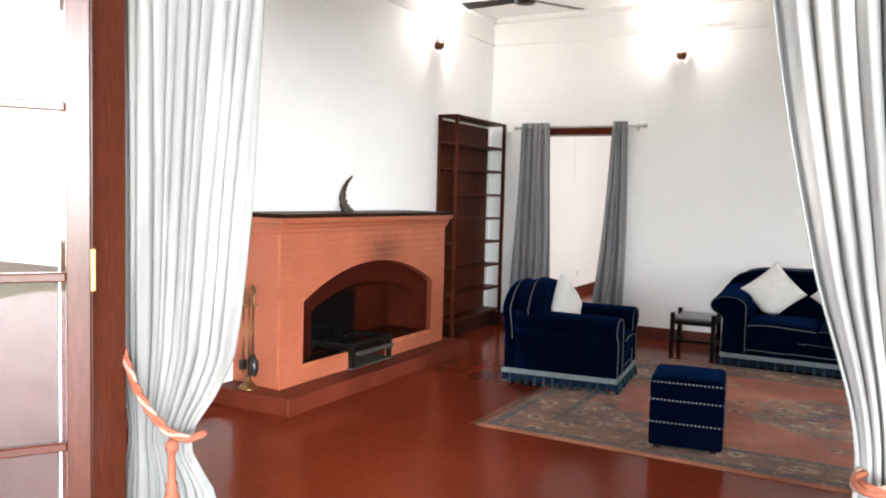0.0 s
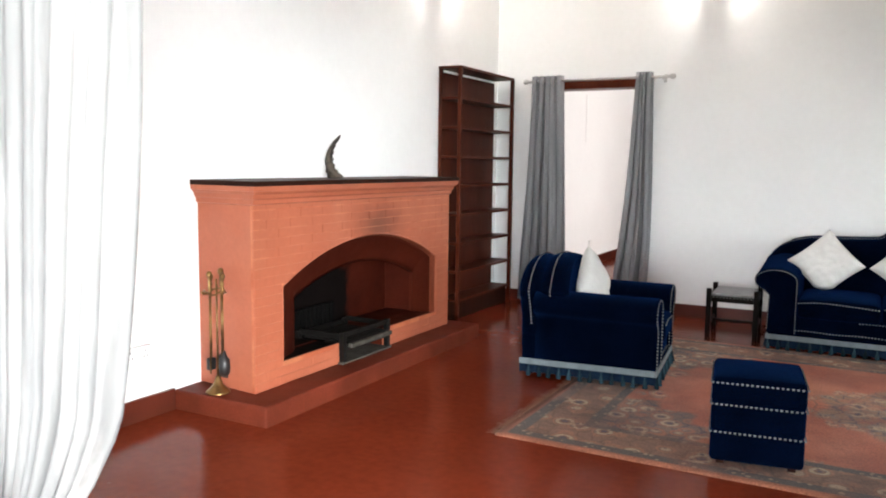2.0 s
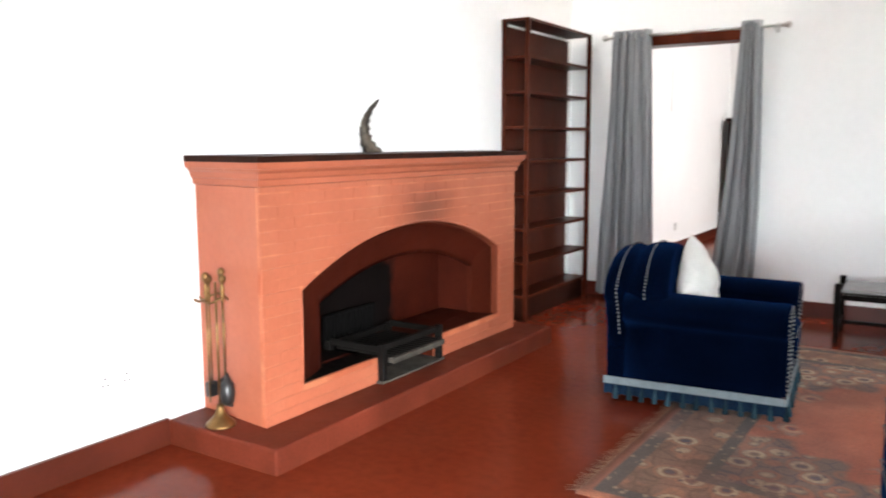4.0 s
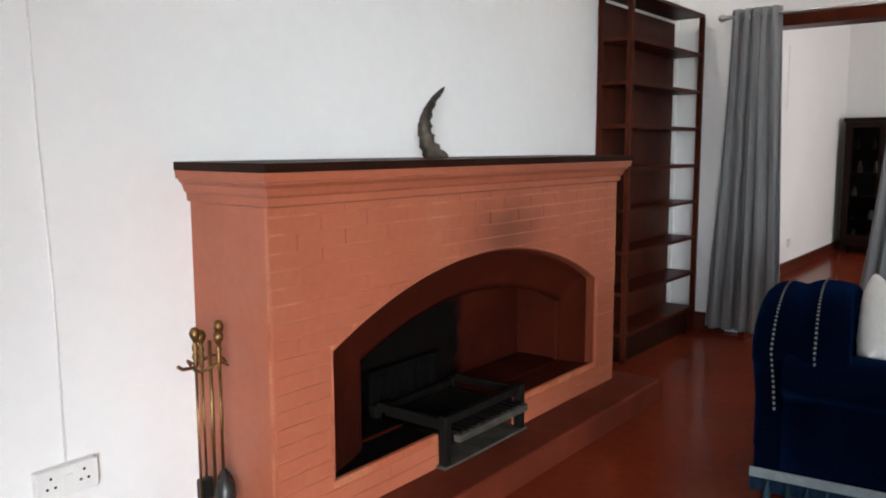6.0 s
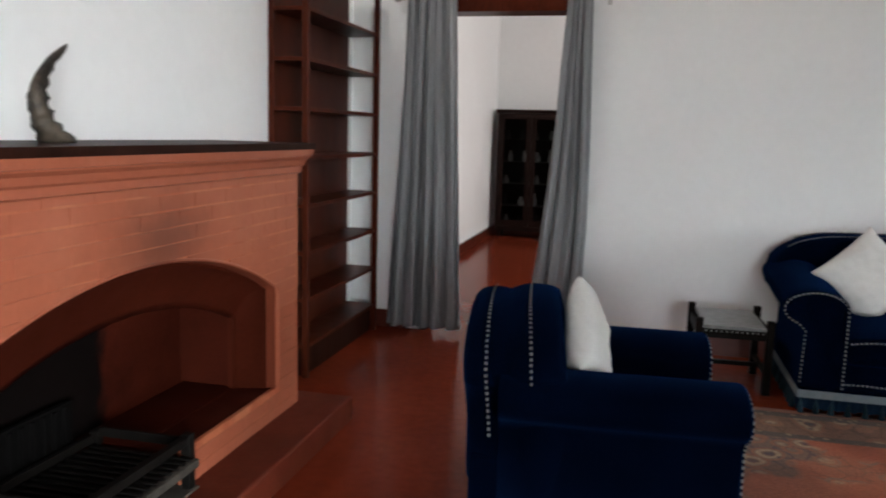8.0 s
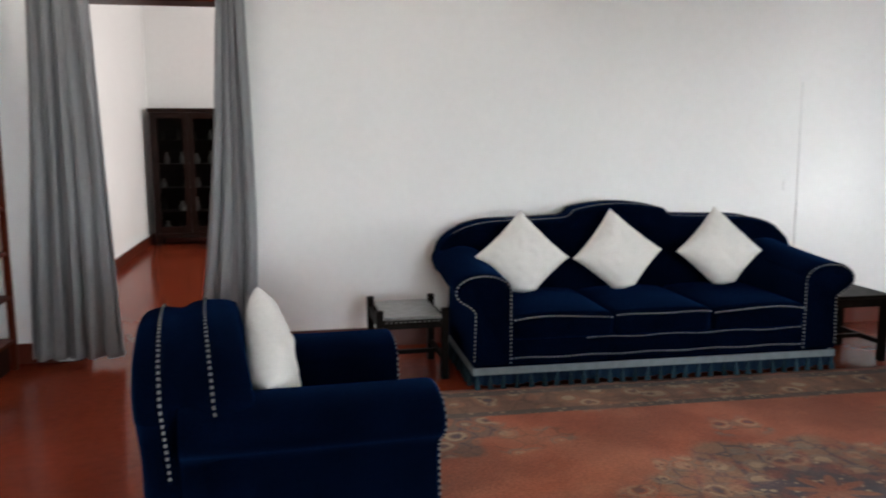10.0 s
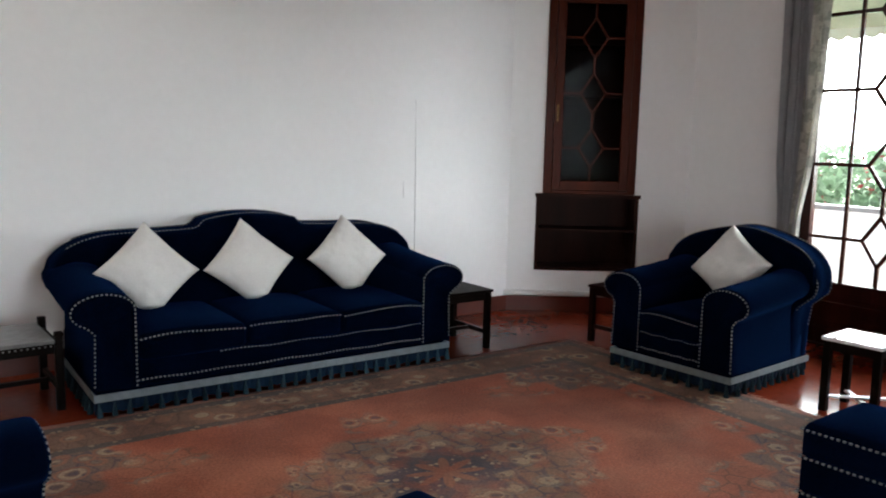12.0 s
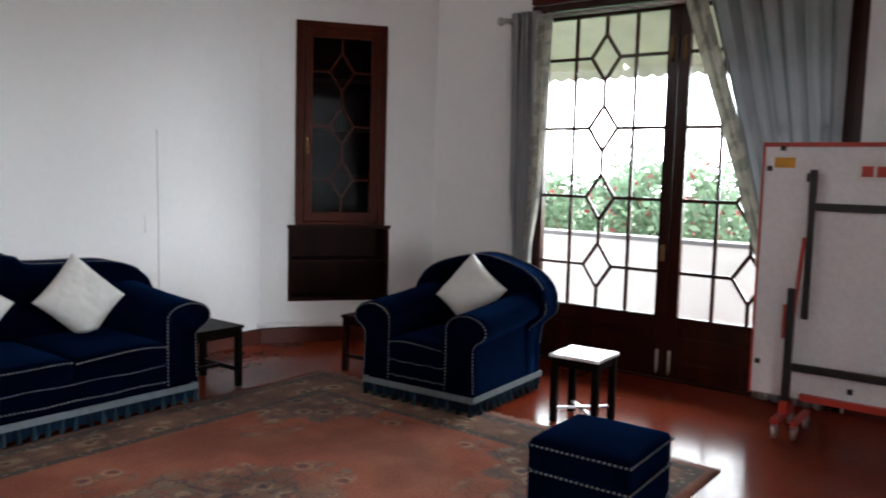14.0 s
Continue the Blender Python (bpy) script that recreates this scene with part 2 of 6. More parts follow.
def pale_spots(m, scale, size, colour, share):
    """Small worn spots and drips scattered over a surface."""
    t = m.node_tree
    b = t.nodes["Principled BSDF"]
    src = b.inputs["Base Color"].links[0].from_socket
    g, vo, nz, ad, mr, mx = (t.nodes.new("ShaderNode" + k) for k in ("NewGeometry", "TexVoronoi", "TexNoise", "Math", "MapRange", "Mix"))
    t.links.new(g.outputs["Position"], vo.inputs["Vector"])
    t.links.new(g.outputs["Position"], nz.inputs["Vector"])
    vo.inputs["Scale"].default_value, nz.inputs["Scale"].default_value = scale, 7.0
    ad.operation, ad.inputs[1].default_value = "MULTIPLY_ADD", 0.22
    t.links.new(nz.outputs["Fac"], ad.inputs[0])
    t.links.new(vo.outputs["Distance"], ad.inputs[2])
    mr.interpolation_type = "SMOOTHSTEP"
    mr.inputs["From Min"].default_value, mr.inputs["From Max"].default_value, mr.inputs["To Max"].default_value = size + 0.11, size + 0.06, share
    t.links.new(ad.outputs[0], mr.inputs["Value"])
    mx.data_type = "RGBA"
    mx.inputs[7].default_value = (*colour, 1)
    t.links.new(mr.outputs["Result"], mx.inputs[0])
    t.links.new(src, mx.inputs[6])
    t.links.new(mx.outputs[2], b.inputs["Base Color"])


def soot_stain(m, edge_y, spread):
    """Soot with a ragged edge, burnt on one side of the firebox."""
    t = m.node_tree
    b = t.nodes["Principled BSDF"]
    src = b.inputs["Base Color"].links[0].from_socket
    g, sp, nz, ad, mr, mx = (t.nodes.new("ShaderNode" + k) for k in ("NewGeometry", "SeparateXYZ", "TexNoise", "Math", "MapRange", "Mix"))
    t.links.new(g.outputs["Position"], sp.inputs[0])
    t.links.new(g.outputs["Position"], nz.inputs["Vector"])
    nz.inputs["Scale"].default_value, nz.inputs["Detail"].default_value = 7.0, 6.0
    ad.operation, ad.inputs[1].default_value = "MULTIPLY_ADD", 0.30
    t.links.new(nz.outputs["Fac"], ad.inputs[0])
    t.links.new(sp.outputs["Y"], ad.inputs[2])
    mr.interpolation_type = "SMOOTHSTEP"
    mr.inputs["From Min"].default_value, mr.inputs["From Max"].default_value = edge_y + 0.15 + spread, edge_y + 0.15 - spread
    mr.inputs["To Max"].default_value = 0.97
    t.links.new(ad.outputs[0], mr.inputs["Value"])
    mx.data_type = "RGBA"
    mx.inputs[7].default_value = (0.0022, 0.0020, 0.0019, 1)
    t.links.new(mr.outputs["Result"], mx.inputs[0])
    t.links.new(src, mx.inputs[6])
    t.links.new(mx.outputs[2], b.inputs["Base Color"])


SOOTRED = mat("sooted_red_paint", (0.040, 0.0066, 0.0032), 0.75, vary=0.3, scale=4, fine=0.12, spec=0.04, bump=0.1, bump_scale=30, fixed=True)
soot_stain(SOOTRED, 5.90, 0.05)
# pale tone of the brick joints paints in the highlights their edges catch
PALETERRA = mat("worn_pale_terracotta", (0.45, 0.155, 0.078), 0.5, vary=0.15, scale=4, fine=0.12, second=(0.36, 0.095, 0.045), second_scale=5, second_at=(0.42, 0.58), bump=0.15, bump_scale=40, spec=0.3, fixed=True)
pale_spots(FLOOR, 3.3, 0.035, (0.30, 0.12, 0.08), 0.6)
smoke_stain(TERRA, (-3.355, 5.66, 1.02), 0.42, 0.7)


# ---- mesh helpers ----
def thing(name, m=None, label="", category="", group="", kind=""):
    ob = new(name)
    ob.matrix_world = m or Matrix()
    return tagged(ob, label, category, group, kind)


def part(name, bm, material, parent=None, label="", smooth=False, m=None):
    me = bpy.data.meshes.new(name)
    bmesh.ops.recalc_face_normals(bm, faces=bm.faces)
    bm.to_mesh(me)
    bm.free()
    for x in material if isinstance(material, (list, tuple)) else [material]:
        me.materials.append(x)
    if smooth:
        for p in me.polygons:
            p.use_smooth = True
    ob = new(name, me)
    if m is not None:
        ob.matrix_basis = m
    if parent is not None:
        ob.parent = parent
    if label:
        ob["label"] = label
    return ob


def again(ob, m, parent=None):
    """Another object on the same mesh."""
    o = new(ob.name.split(".")[0], ob.data)
    o.matrix_basis = m
    o.parent = parent if parent is not None else ob.parent
    if "label" in ob:
        o["label"] = ob["label"]
    return o


def box(bm, x0, y0, z0, x1, y1, z1, bevel=0.0, segs=2, m=None):
    r = bmesh.ops.create_cube(bm, size=1.0)
    vs = r["verts"]
    for v in vs:
        v.co = Vector(((x0 + x1) / 2 + v.co.x * (x1 - x0), (y0 + y1) / 2 + v.co.y * (y1 - y0), (z0 + z1) / 2 + v.co.z * (z1 - z0)))
    if m is not None:
        for v in vs:
            v.co = m @ v.co
    if bevel:
        es = {e for v in vs for e in v.link_edges}
        bmesh.ops.bevel(bm, geom=list(es), offset=bevel, segments=segs, profile=0.5, affect="EDGES")
    return bm


def boxes(*args, bevel=0.0):
    bm = bmesh.new()
    for a in args:
        box(bm, *a, bevel=bevel)
    return bm


def tube(bm, pts, r, n=8, mats=1, closed=False, taper=None):
    """A tube along points; with mats > 1 its segments take the material slots in turn."""
    pts = [Vector(p) for p in pts]
    rings = []
    k = len(pts)
    ref = Vector((0, 0, 1))
    for i, p in enumerate(pts):
        a, b = pts[max(i - 1, 0)], pts[min(i + 1, k - 1)]
        if closed:
            a, b = pts[i - 1], pts[(i + 1) % k]
        d = (b - a).normalized()
        side = d.cross(ref)
        if side.length < 0.05:
            side = d.cross(Vector((1, 0, 0)))
        side.normalize()
        up = side.cross(d)
        rr = r * (taper(i / (k - 1)) if taper else 1)
        rings.append([bm.verts.new(p + side * (rr * math.cos(2 * math.pi * j / n)) + up * (rr * math.sin(2 * math.pi * j / n))) for j in range(n)])
    last = k if closed else k - 1
    for i in range(last):
        A, B = rings[i], rings[(i + 1) % k]
        for j in range(n):
            f = bm.faces.new((A[j], A[(j + 1) % n], B[(j + 1) % n], B[j]))
            f.material_index = i % mats
            f.smooth = True
    if not closed:
        bm.faces.new(rings[0][::-1])
        bm.faces.new(rings[-1])
    return bm


def resample(pts, step):
    pts = [Vector(p) for p in pts]
    out, carry = [pts[0]], 0.0
    for a, b in zip(pts, pts[1:]):
        L = (b - a).length
        s = step - carry
        while s <= L:
            out.append(a.lerp(b, s / L))
            s += step
        carry = (carry + L) % step
    return out


def spin(bm, prof, n=16, m=None):
    """A turned solid about z from (radius, height) pairs."""
    rings = []
    for r, z in prof:
        ring = [bm.verts.new(Vector((r * math.cos(2 * math.pi * j / n), r * math.sin(2 * math.pi * j / n), z))) for j in range(n)]
        if m is not None:
            for v in ring:
                v.co = m @ v.co
        rings.append(ring)
    for A, B in zip(rings, rings[1:]):
        for j in range(n):
            bm.faces.new((A[j], A[(j + 1) % n], B[(j + 1) % n], B[j])).smooth = True
    bm.faces.new(rings[0][::-1])
    bm.faces.new(rings[-1])
    return bm


def loft(bm, loops, cap=True):
    rings = [[bm.verts.new(Vector(p)) for p in lp] for lp in loops]
    for A, B in zip(rings, rings[1:]):
        n = len(A)
        for j in range(n):
            bm.faces.new((A[j], A[(j + 1) % n], B[(j + 1) % n], B[j])).smooth = True
    if cap:
        bm.faces.new(rings[0][::-1])
        bm.faces.new(rings[-1])
    return bm


def prism(bm, poly, h, axis_m):
    """A polygon in the local xy plane, given thickness h along local z, placed by axis_m."""
    a = [bm.verts.new(axis_m @ Vector((x, y, 0))) for x, y in poly]
    b = [bm.verts.new(axis_m @ Vector((x, y, h))) for x, y in poly]
    n = len(poly)
    for j in range(n):
        bm.faces.new((a[j], a[(j + 1) % n], b[(j + 1) % n], b[j]))
    bm.faces.new(a[::-1])
    bm.faces.new(b)
    return bm


def structure(name, bm, material, label, category=""):
    return tagged(part(name, bm, material), label, category or name.split("_")[0], kind="structure")


# ---- the shell of the room ----
XW, XE, YN, YS, ZC = -3.83, 3.81, 8.70, 1.76, 3.55
CH0, CHD = Vector((2.58, 8.70)), Vector((0.8090, -0.5878))
CHL = (XE - CH0.x) / CHD.x
CH1 = CH0 + CHD * CHL

structure("floor", boxes((-6.0, -4.0, -0.2, XE + 0.22, 14.8, 0.0), (XE + 0.22, -4.0, -0.2, 6.6, YS - 0.12, 0.0)), FLOOR, "polished red oxide cement floor with worn pale spots", "floor")
structure("ceiling", boxes((-4.0, YS - 0.12, ZC, 4.4, 14.7, ZC + 0.15)), CEIL, "plain white painted ceiling", "ceiling")
structure("wall_west", boxes((XW - 0.2, YS, 0.0, XW, YN + 0.2, ZC)), WHITE, "white painted plaster wall behind the fireplace", "wall")
DX0, DX1, DZ = -3.30, -2.25, 2.24
structure("wall_north", boxes((XW, YN, 0, DX0 - 0.0, YN + 0.2, ZC), (DX1, YN, 0, CH0.x + 0.1, YN + 0.2, ZC), (DX0, YN, DZ, DX1, YN + 0.2, ZC)), WHITE, "white painted plaster wall behind the long sofa", "wall")

# canted corner wall with the recess of the corner cabinet
CHM = Matrix.Translation((CH0.x, CH0.y, 0)) @ Matrix.Rotation(math.atan2(CHD.y, CHD.x), 4, "Z")
CA0, CA1, CB0, CB1 = 0.30, 1.055, 0.235, 1.11
CZ0, CZ1, CZ2 = 0.355, 0.985, 2.715
bm = bmesh.new()
for a in ((0, CB0, 0, ZC), (CB1, CHL + 0.02, 0, ZC), (CB0, CB1, 0, CZ0), (CB0, CA0, CZ1, ZC), (CA1, CB1, CZ1, ZC), (CA0, CA1, CZ2, ZC)):
    box(bm, a[0], 0, a[2], a[1], 0.2, a[3], m=CHM)
structure("wall_corner", bm, WHITE, "white painted canted corner wall with a built-in cabinet", "wall")
EY0, EY1, EZ = 4.41, 6.85, 2.83
structure("wall_east", boxes((XE, YS, 0, XE + 0.22, EY0, ZC), (XE, EY1, 0, XE + 0.22, CH1.y + 0.1, ZC), (XE, EY0, EZ, XE + 0.22, EY1, ZC)), WHITE, "white painted plaster wall with glazed garden doors", "wall")
SX0, SX1, SZ = -1.86, 0.58, 2.83
structure("wall_south", boxes((XW - 0.2, YS - 0.12, 0, SX0, YS, ZC), (SX1, YS - 0.12, 0, XE + 0.22, YS, ZC), (SX0, YS - 0.12, SZ, SX1, YS, ZC)), WHITE, "white painted wall with the open doorway to the veranda", "wall")

# skirtings
bm = boxes((XW, YS, 0, XW + 0.018, 4.20, 0.125), (XW, 6.95, 0, XW + 0.018, YN, 0.125), (XW + 0.018, YN - 0.018, 0, DX0 - 0.1, YN, 0.125), (DX1 + 0.1, YN - 0.018, 0, CH0.x + 0.005, YN, 0.125), (XE - 0.018, EY1 + 0.02, 0, XE, CH1.y, 0.125), (XE - 0.018, YS, 0, XE, EY0 - 0.02, 0.125))
box(bm, 0.0, -0.018, 0, CHL, 0, 0.125, m=CHM)
structure("baseboard", bm, SKIRT, "dark red painted cement baseboard", "baseboard")
bm = bmesh.new()
box(bm, -0.02, -0.03, 0.135, CHL, 0, 0.175, bevel=0.006, m=CHM)
structure("trim_corner", bm, SOCKET, "white cable trunking above the red baseboard", "trim")
bm = boxes((XW, YS, 3.235, XW + 0.03, YN, 3.265), (XW + 0.03, YN - 0.03, 3.235, CH0.x, YN, 3.265), (XE - 0.03, YS, 3.235, XE, CH1.y, 3.265))
box(bm, 0, -0.03, 3.235, CHL, 0, 3.265, m=CHM)
structure("trim_rail", bm, WHITE, "white painted picture rail near the ceiling", "trim")
bm = boxes((XW, YS, ZC - 0.06, XW + 0.06, YN, ZC - 0.002), (XW + 0.06, YN - 0.06, ZC - 0.06, CH0.x, YN, ZC - 0.002))
structure("trim_cornice", bm, WHITE, "white painted cornice under the ceiling", "trim")

# north doorway frame
FR = 0.045
structure("door_frame_north", boxes((DX0, YN - 0.012, 0, DX0 + FR, YN + 0.212, DZ - FR), (DX1 - FR, YN - 0.012, 0, DX1, YN + 0.212, DZ - FR), (DX0, YN - 0.012, DZ - FR, DX1, YN + 0.212, DZ + 0.05), bevel=0.004), WOOD, "dark red-brown wooden frame of an open doorway", "door frame")

# room beyond the doorway
HX0, HY1 = -3.80, 14.42
structure("wall_hall_west", boxes((HX0 - 0.2, YN + 0.2, 0, HX0, HY1 + 0.2, ZC)), WHITE, "white painted wall of the next room", "wall")
structure("wall_hall_north", boxes((HX0, HY1, 0, 2.2, HY1 + 0.2, ZC)), WHITE, "white painted far wall of the next room", "wall")
structure("wall_hall_east", boxes((2.0, YN + 0.2, 0, 2.2, HY1, ZC)), WHITE, "white painted wall closing the next room", "wall")
structure("baseboard_hall", boxes((HX0, YN + 0.2, 0, HX0 + 0.018, HY1, 0.125), (HX0 + 0.018, HY1 - 0.018, 0, 2.0, HY1, 0.125)), SKIRT, "dark red baseboard of the next room", "baseboard")

# veranda outside the south doorway
structure("wall_veranda_west", boxes((-4.6, -4.0, 1.25, -4.4, YS - 0.13, 3.4)), WHITE, "white painted end wall of the veranda", "wall")
structure("wall_veranda_dado", boxes((-4.6, -4.0, 0, -4.39, YS - 0.12, 1.02)), SKIRT, "dark red dado of the veranda wall", "wall")
structure("wall_south_dado", boxes((-4.39, YS - 0.128, 0, SX0 - 0.03, YS - 0.1205, 1.25)), DADO, "dull pinkish red dado on the veranda side", "wall")
structure("ceiling_veranda", boxes((-4.6, -2.4, 3.4, 6.6, YS - 0.12, 3.5)), CEIL, "white painted veranda ceiling", "ceiling")

# ---- fireplace ----
FX, FY0, FY1, FZ = -3.355, 4.365, 6.715, 1.235
OY0, OY1, OS, OT, OB = 4.61, 6.49, 0.705, 0.945, 0.252
OC = (OY0 + OY1) / 2
HZ = 0.115
SPLAY = 0.055


def arch_z(y, y0, y1, spring, top):
    """Height of a segmental arch over y."""
    h, c = top - spring, (y0 + y1) / 2
    half = (y1 - y0) / 2
    r = (half * half + h * h) / (2 * h)
    return top - r + math.sqrt(max(r * r - (y - c) ** 2, 0))


def arch_front(bm, x0, x1, y0, y1, z0, z1, a0, a1, spring, top, sill, notch=None, n=40):
    """A slab between x0 and x1 with an arched opening; the sill has a notch."""
    box(bm, x0, y0, z0, x1, a0, z1)
    box(bm, x0, a1, z0, x1, y1, z1)
    if sill > z0:
        if notch:
            box(bm, x0, a0, z0, x1, notch[0], sill, bevel=0.004)
            box(bm, x0, notch[1], z0, x1, a1, sill, bevel=0.004)
        else:
            box(bm, x0, a0, z0, x1, a1, sill)
    ys = [a0 + (a1 - a0) * i / n for i in range(n + 1)]
    for ya, yb in zip(ys, ys[1:]):
        za, zb = arch_z(ya, a0, a1, spring, top), arch_z(yb, a0, a1, spring, top)
        v = [bm.verts.new(p) for p in ((x0, ya, za), (x0, yb, zb), (x0, yb, z1), (x0, ya, z1), (x1, ya, za), (x1, yb, zb), (x1, yb, z1), (x1, ya, z1))]
        for f in ((0, 1, 2, 3), (4, 5, 6, 7), (0, 1, 5, 4), (2, 3, 7, 6)):
            bm.faces.new([v[i] for i in f])
    bmesh.ops.remove_doubles(bm, verts=bm.verts, dist=0.0001)


N0, N1 = 5.18, 5.74
fireplace = thing("fireplace", pose(0, 0, 0), "terracotta painted brick fireplace with arched opening and sooty grate recess", "fireplace")
bm = bmesh.new()
arch_front(bm, FX - 0.022, FX, FY0, FY1, HZ, FZ, OY0, OY1, OS, OT, OB, (N0, N1))
part("front", bm, PALETERRA, fireplace, "terracotta painted joints with edge highlights painted pale")
part("side_wall", prism(bmesh.new(), [(XW + 0.002, FY0 + SPLAY), (FX - 0.0226, FY0 + 0.002), (FX - 0.0226, FY0 + 0.12), (XW + 0.002, FY0 + 0.16)], FZ - HZ, Matrix.Translation((0, 0, HZ))), TERRA, fireplace)
part("side_wall", boxes((XW + 0.002, FY1 - 0.12, HZ, FX - 0.0226, FY1 - 0.002, FZ)), TERRA, fireplace)
# splayed reveal: the soffit drops in a cove from the outer to the inner arch
IX, IY0, IY1, IS, IT = FX - 0.178, OY0 + 0.30, OY1 - 0.055, 0.565, 0.735


def reveal():
    bm = bmesh.new()
    rings = []
    for k in range(9):
        u = k / 8
        e = 1 - math.cos(u * math.pi / 2)
        f = math.sin(u * math.pi / 2)
        x = FX - 0.045 + (IX - FX + 0.045) * u
        y0, y1 = OY0 + 0.010 + (IY0 - OY0 - 0.010) * f, OY1 - 0.010 + (IY1 - OY1 + 0.010) * u
        sp, tp = OS - 0.010 + (IS - OS + 0.010) * e, OT - 0.012 + (IT - OT + 0.012) * (0.55 * u + 0.45 * e)
        ring = [bm.verts.new((x, y0, OB - 0.003))]
        ring += [bm.verts.new((x, y0 + (y1 - y0) * i / 36, arch_z(y0 + (y1 - y0) * i / 36, y0, y1, sp, tp))) for i in range(37)]
        ring.append(bm.verts.new((x, y1, OB - 0.003)))
        rings.append(ring)
    for A, B in zip(rings, rings[1:]):
        for p in range(len(A) - 1):
            bm.faces.new((A[p], A[p + 1], B[p + 1], B[p])).smooth = True
    return bm


def arch_ring(bm, x, d):
    """One outline of the opening, set in by d."""
    y0, y1 = OY0 + d, OY1 - d
    ys = [y0 + (y1 - y0) * i / 36 for i in range(37)]
    return [bm.verts.new((x, y0, OB - 0.003))] + [bm.verts.new((x, q, arch_z(q, y0, y1, OS - d, OT - d))) for q in ys] + [bm.verts.new((x, y1, OB - 0.003))]


bm = bmesh.new()
bands = [arch_ring(bm, FX - 0.002, 0.0), arch_ring(bm, FX - 0.036, 0.001), arch_ring(bm, FX - 0.044, 0.011)]
for A, B in zip(bands, bands[1:]):
    for p in range(len(A) - 1):
        bm.faces.new((A[p], A[p + 1], B[p + 1], B[p])).smooth = True
ob = part("arch_band", bm, BANDRED, fireplace, "brown-red band round the mouth of the arch")
md = ob.modifiers.new("thickness", "SOLIDIFY")
md.thickness, md.offset = 0.004, 0.0
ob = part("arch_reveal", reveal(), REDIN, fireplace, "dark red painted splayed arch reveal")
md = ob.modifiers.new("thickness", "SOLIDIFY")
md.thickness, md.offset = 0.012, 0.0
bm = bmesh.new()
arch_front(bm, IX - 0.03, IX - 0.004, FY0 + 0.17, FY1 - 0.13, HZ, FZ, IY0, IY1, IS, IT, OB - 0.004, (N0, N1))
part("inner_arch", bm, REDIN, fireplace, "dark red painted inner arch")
for a in ((XW + 0.004, FY0 + 0.165, HZ, XW + 0.03, FY1 - 0.123, FZ - 0.05), (XW + 0.03, IY0 - 0.12, OB, IX - 0.032, IY0 - 0.04, FZ - 0.1), (XW + 0.03, IY1 + 0.01, OB, IX - 0.032, IY1 + 0.09, FZ - 0.1), (XW + 0.03, IY0 - 0.04, 1.0, IX - 0.032, IY1 + 0.01, 1.05)):
    part("firebox_wall", boxes(a), SOOTRED, fireplace, "red painted firebox wall blackened with soot")
rim = [(FX + 0.001, OY0, OB), (FX + 0.001, OY0, OS - 0.1)] + [(FX + 0.001, OY0 + (OY1 - OY0) * i / 40, arch_z(OY0 + (OY1 - OY0) * i / 40, OY0, OY1, OS, OT)) for i in range(41)] + [(FX + 0.001, OY1, OS - 0.1), (FX + 0.001, OY1, OB)]
part("arch_rim", tube(bmesh.new(), rim, 0.0055, 8), TERRA, fireplace, "rounded painted rim of the arch")
part("firebox_floor", boxes((XW + 0.03, FY0 + 0.17, HZ, FX - 0.023, N0, OB - 0.006)), SOOTRED, fireplace)
part("firebox_floor", boxes((XW + 0.03, N1, HZ, FX - 0.023, FY1 - 0.13, OB - 0.006)), REDIN, fireplace)
part("ash_bed", boxes((XW + 0.03, N0 - 0.02, HZ + 0.001, FX + 0.05, N1 + 0.02, HZ + 0.012), bevel=0.003), ASH, fireplace, "grey ash and cement bed")
# bricks on the face
BL, BH, BJ = 0.212, 0.0552, 0.0030


def brick_mesh(length, name="brick"):
    bm = bmesh.new()
    box(bm, -0.004, -length / 2, -(BH - BJ) / 2, 0.0042, length / 2, (BH - BJ) / 2)
    top = [e for e in bm.edges if all(v.co.x > 0 for v in e.verts)]
    bmesh.ops.bevel(bm, geom=top, offset=0.0024, segments=2, affect="EDGES")
    me = bpy.data.meshes.new(name)
    bm.to_mesh(me)
    bm.free()
    me.materials.append(TERRA)
    return me


BRICK_FULL, BRICK_HALF = brick_mesh(BL + 0.003), brick_mesh(BL / 2 + 0.003)


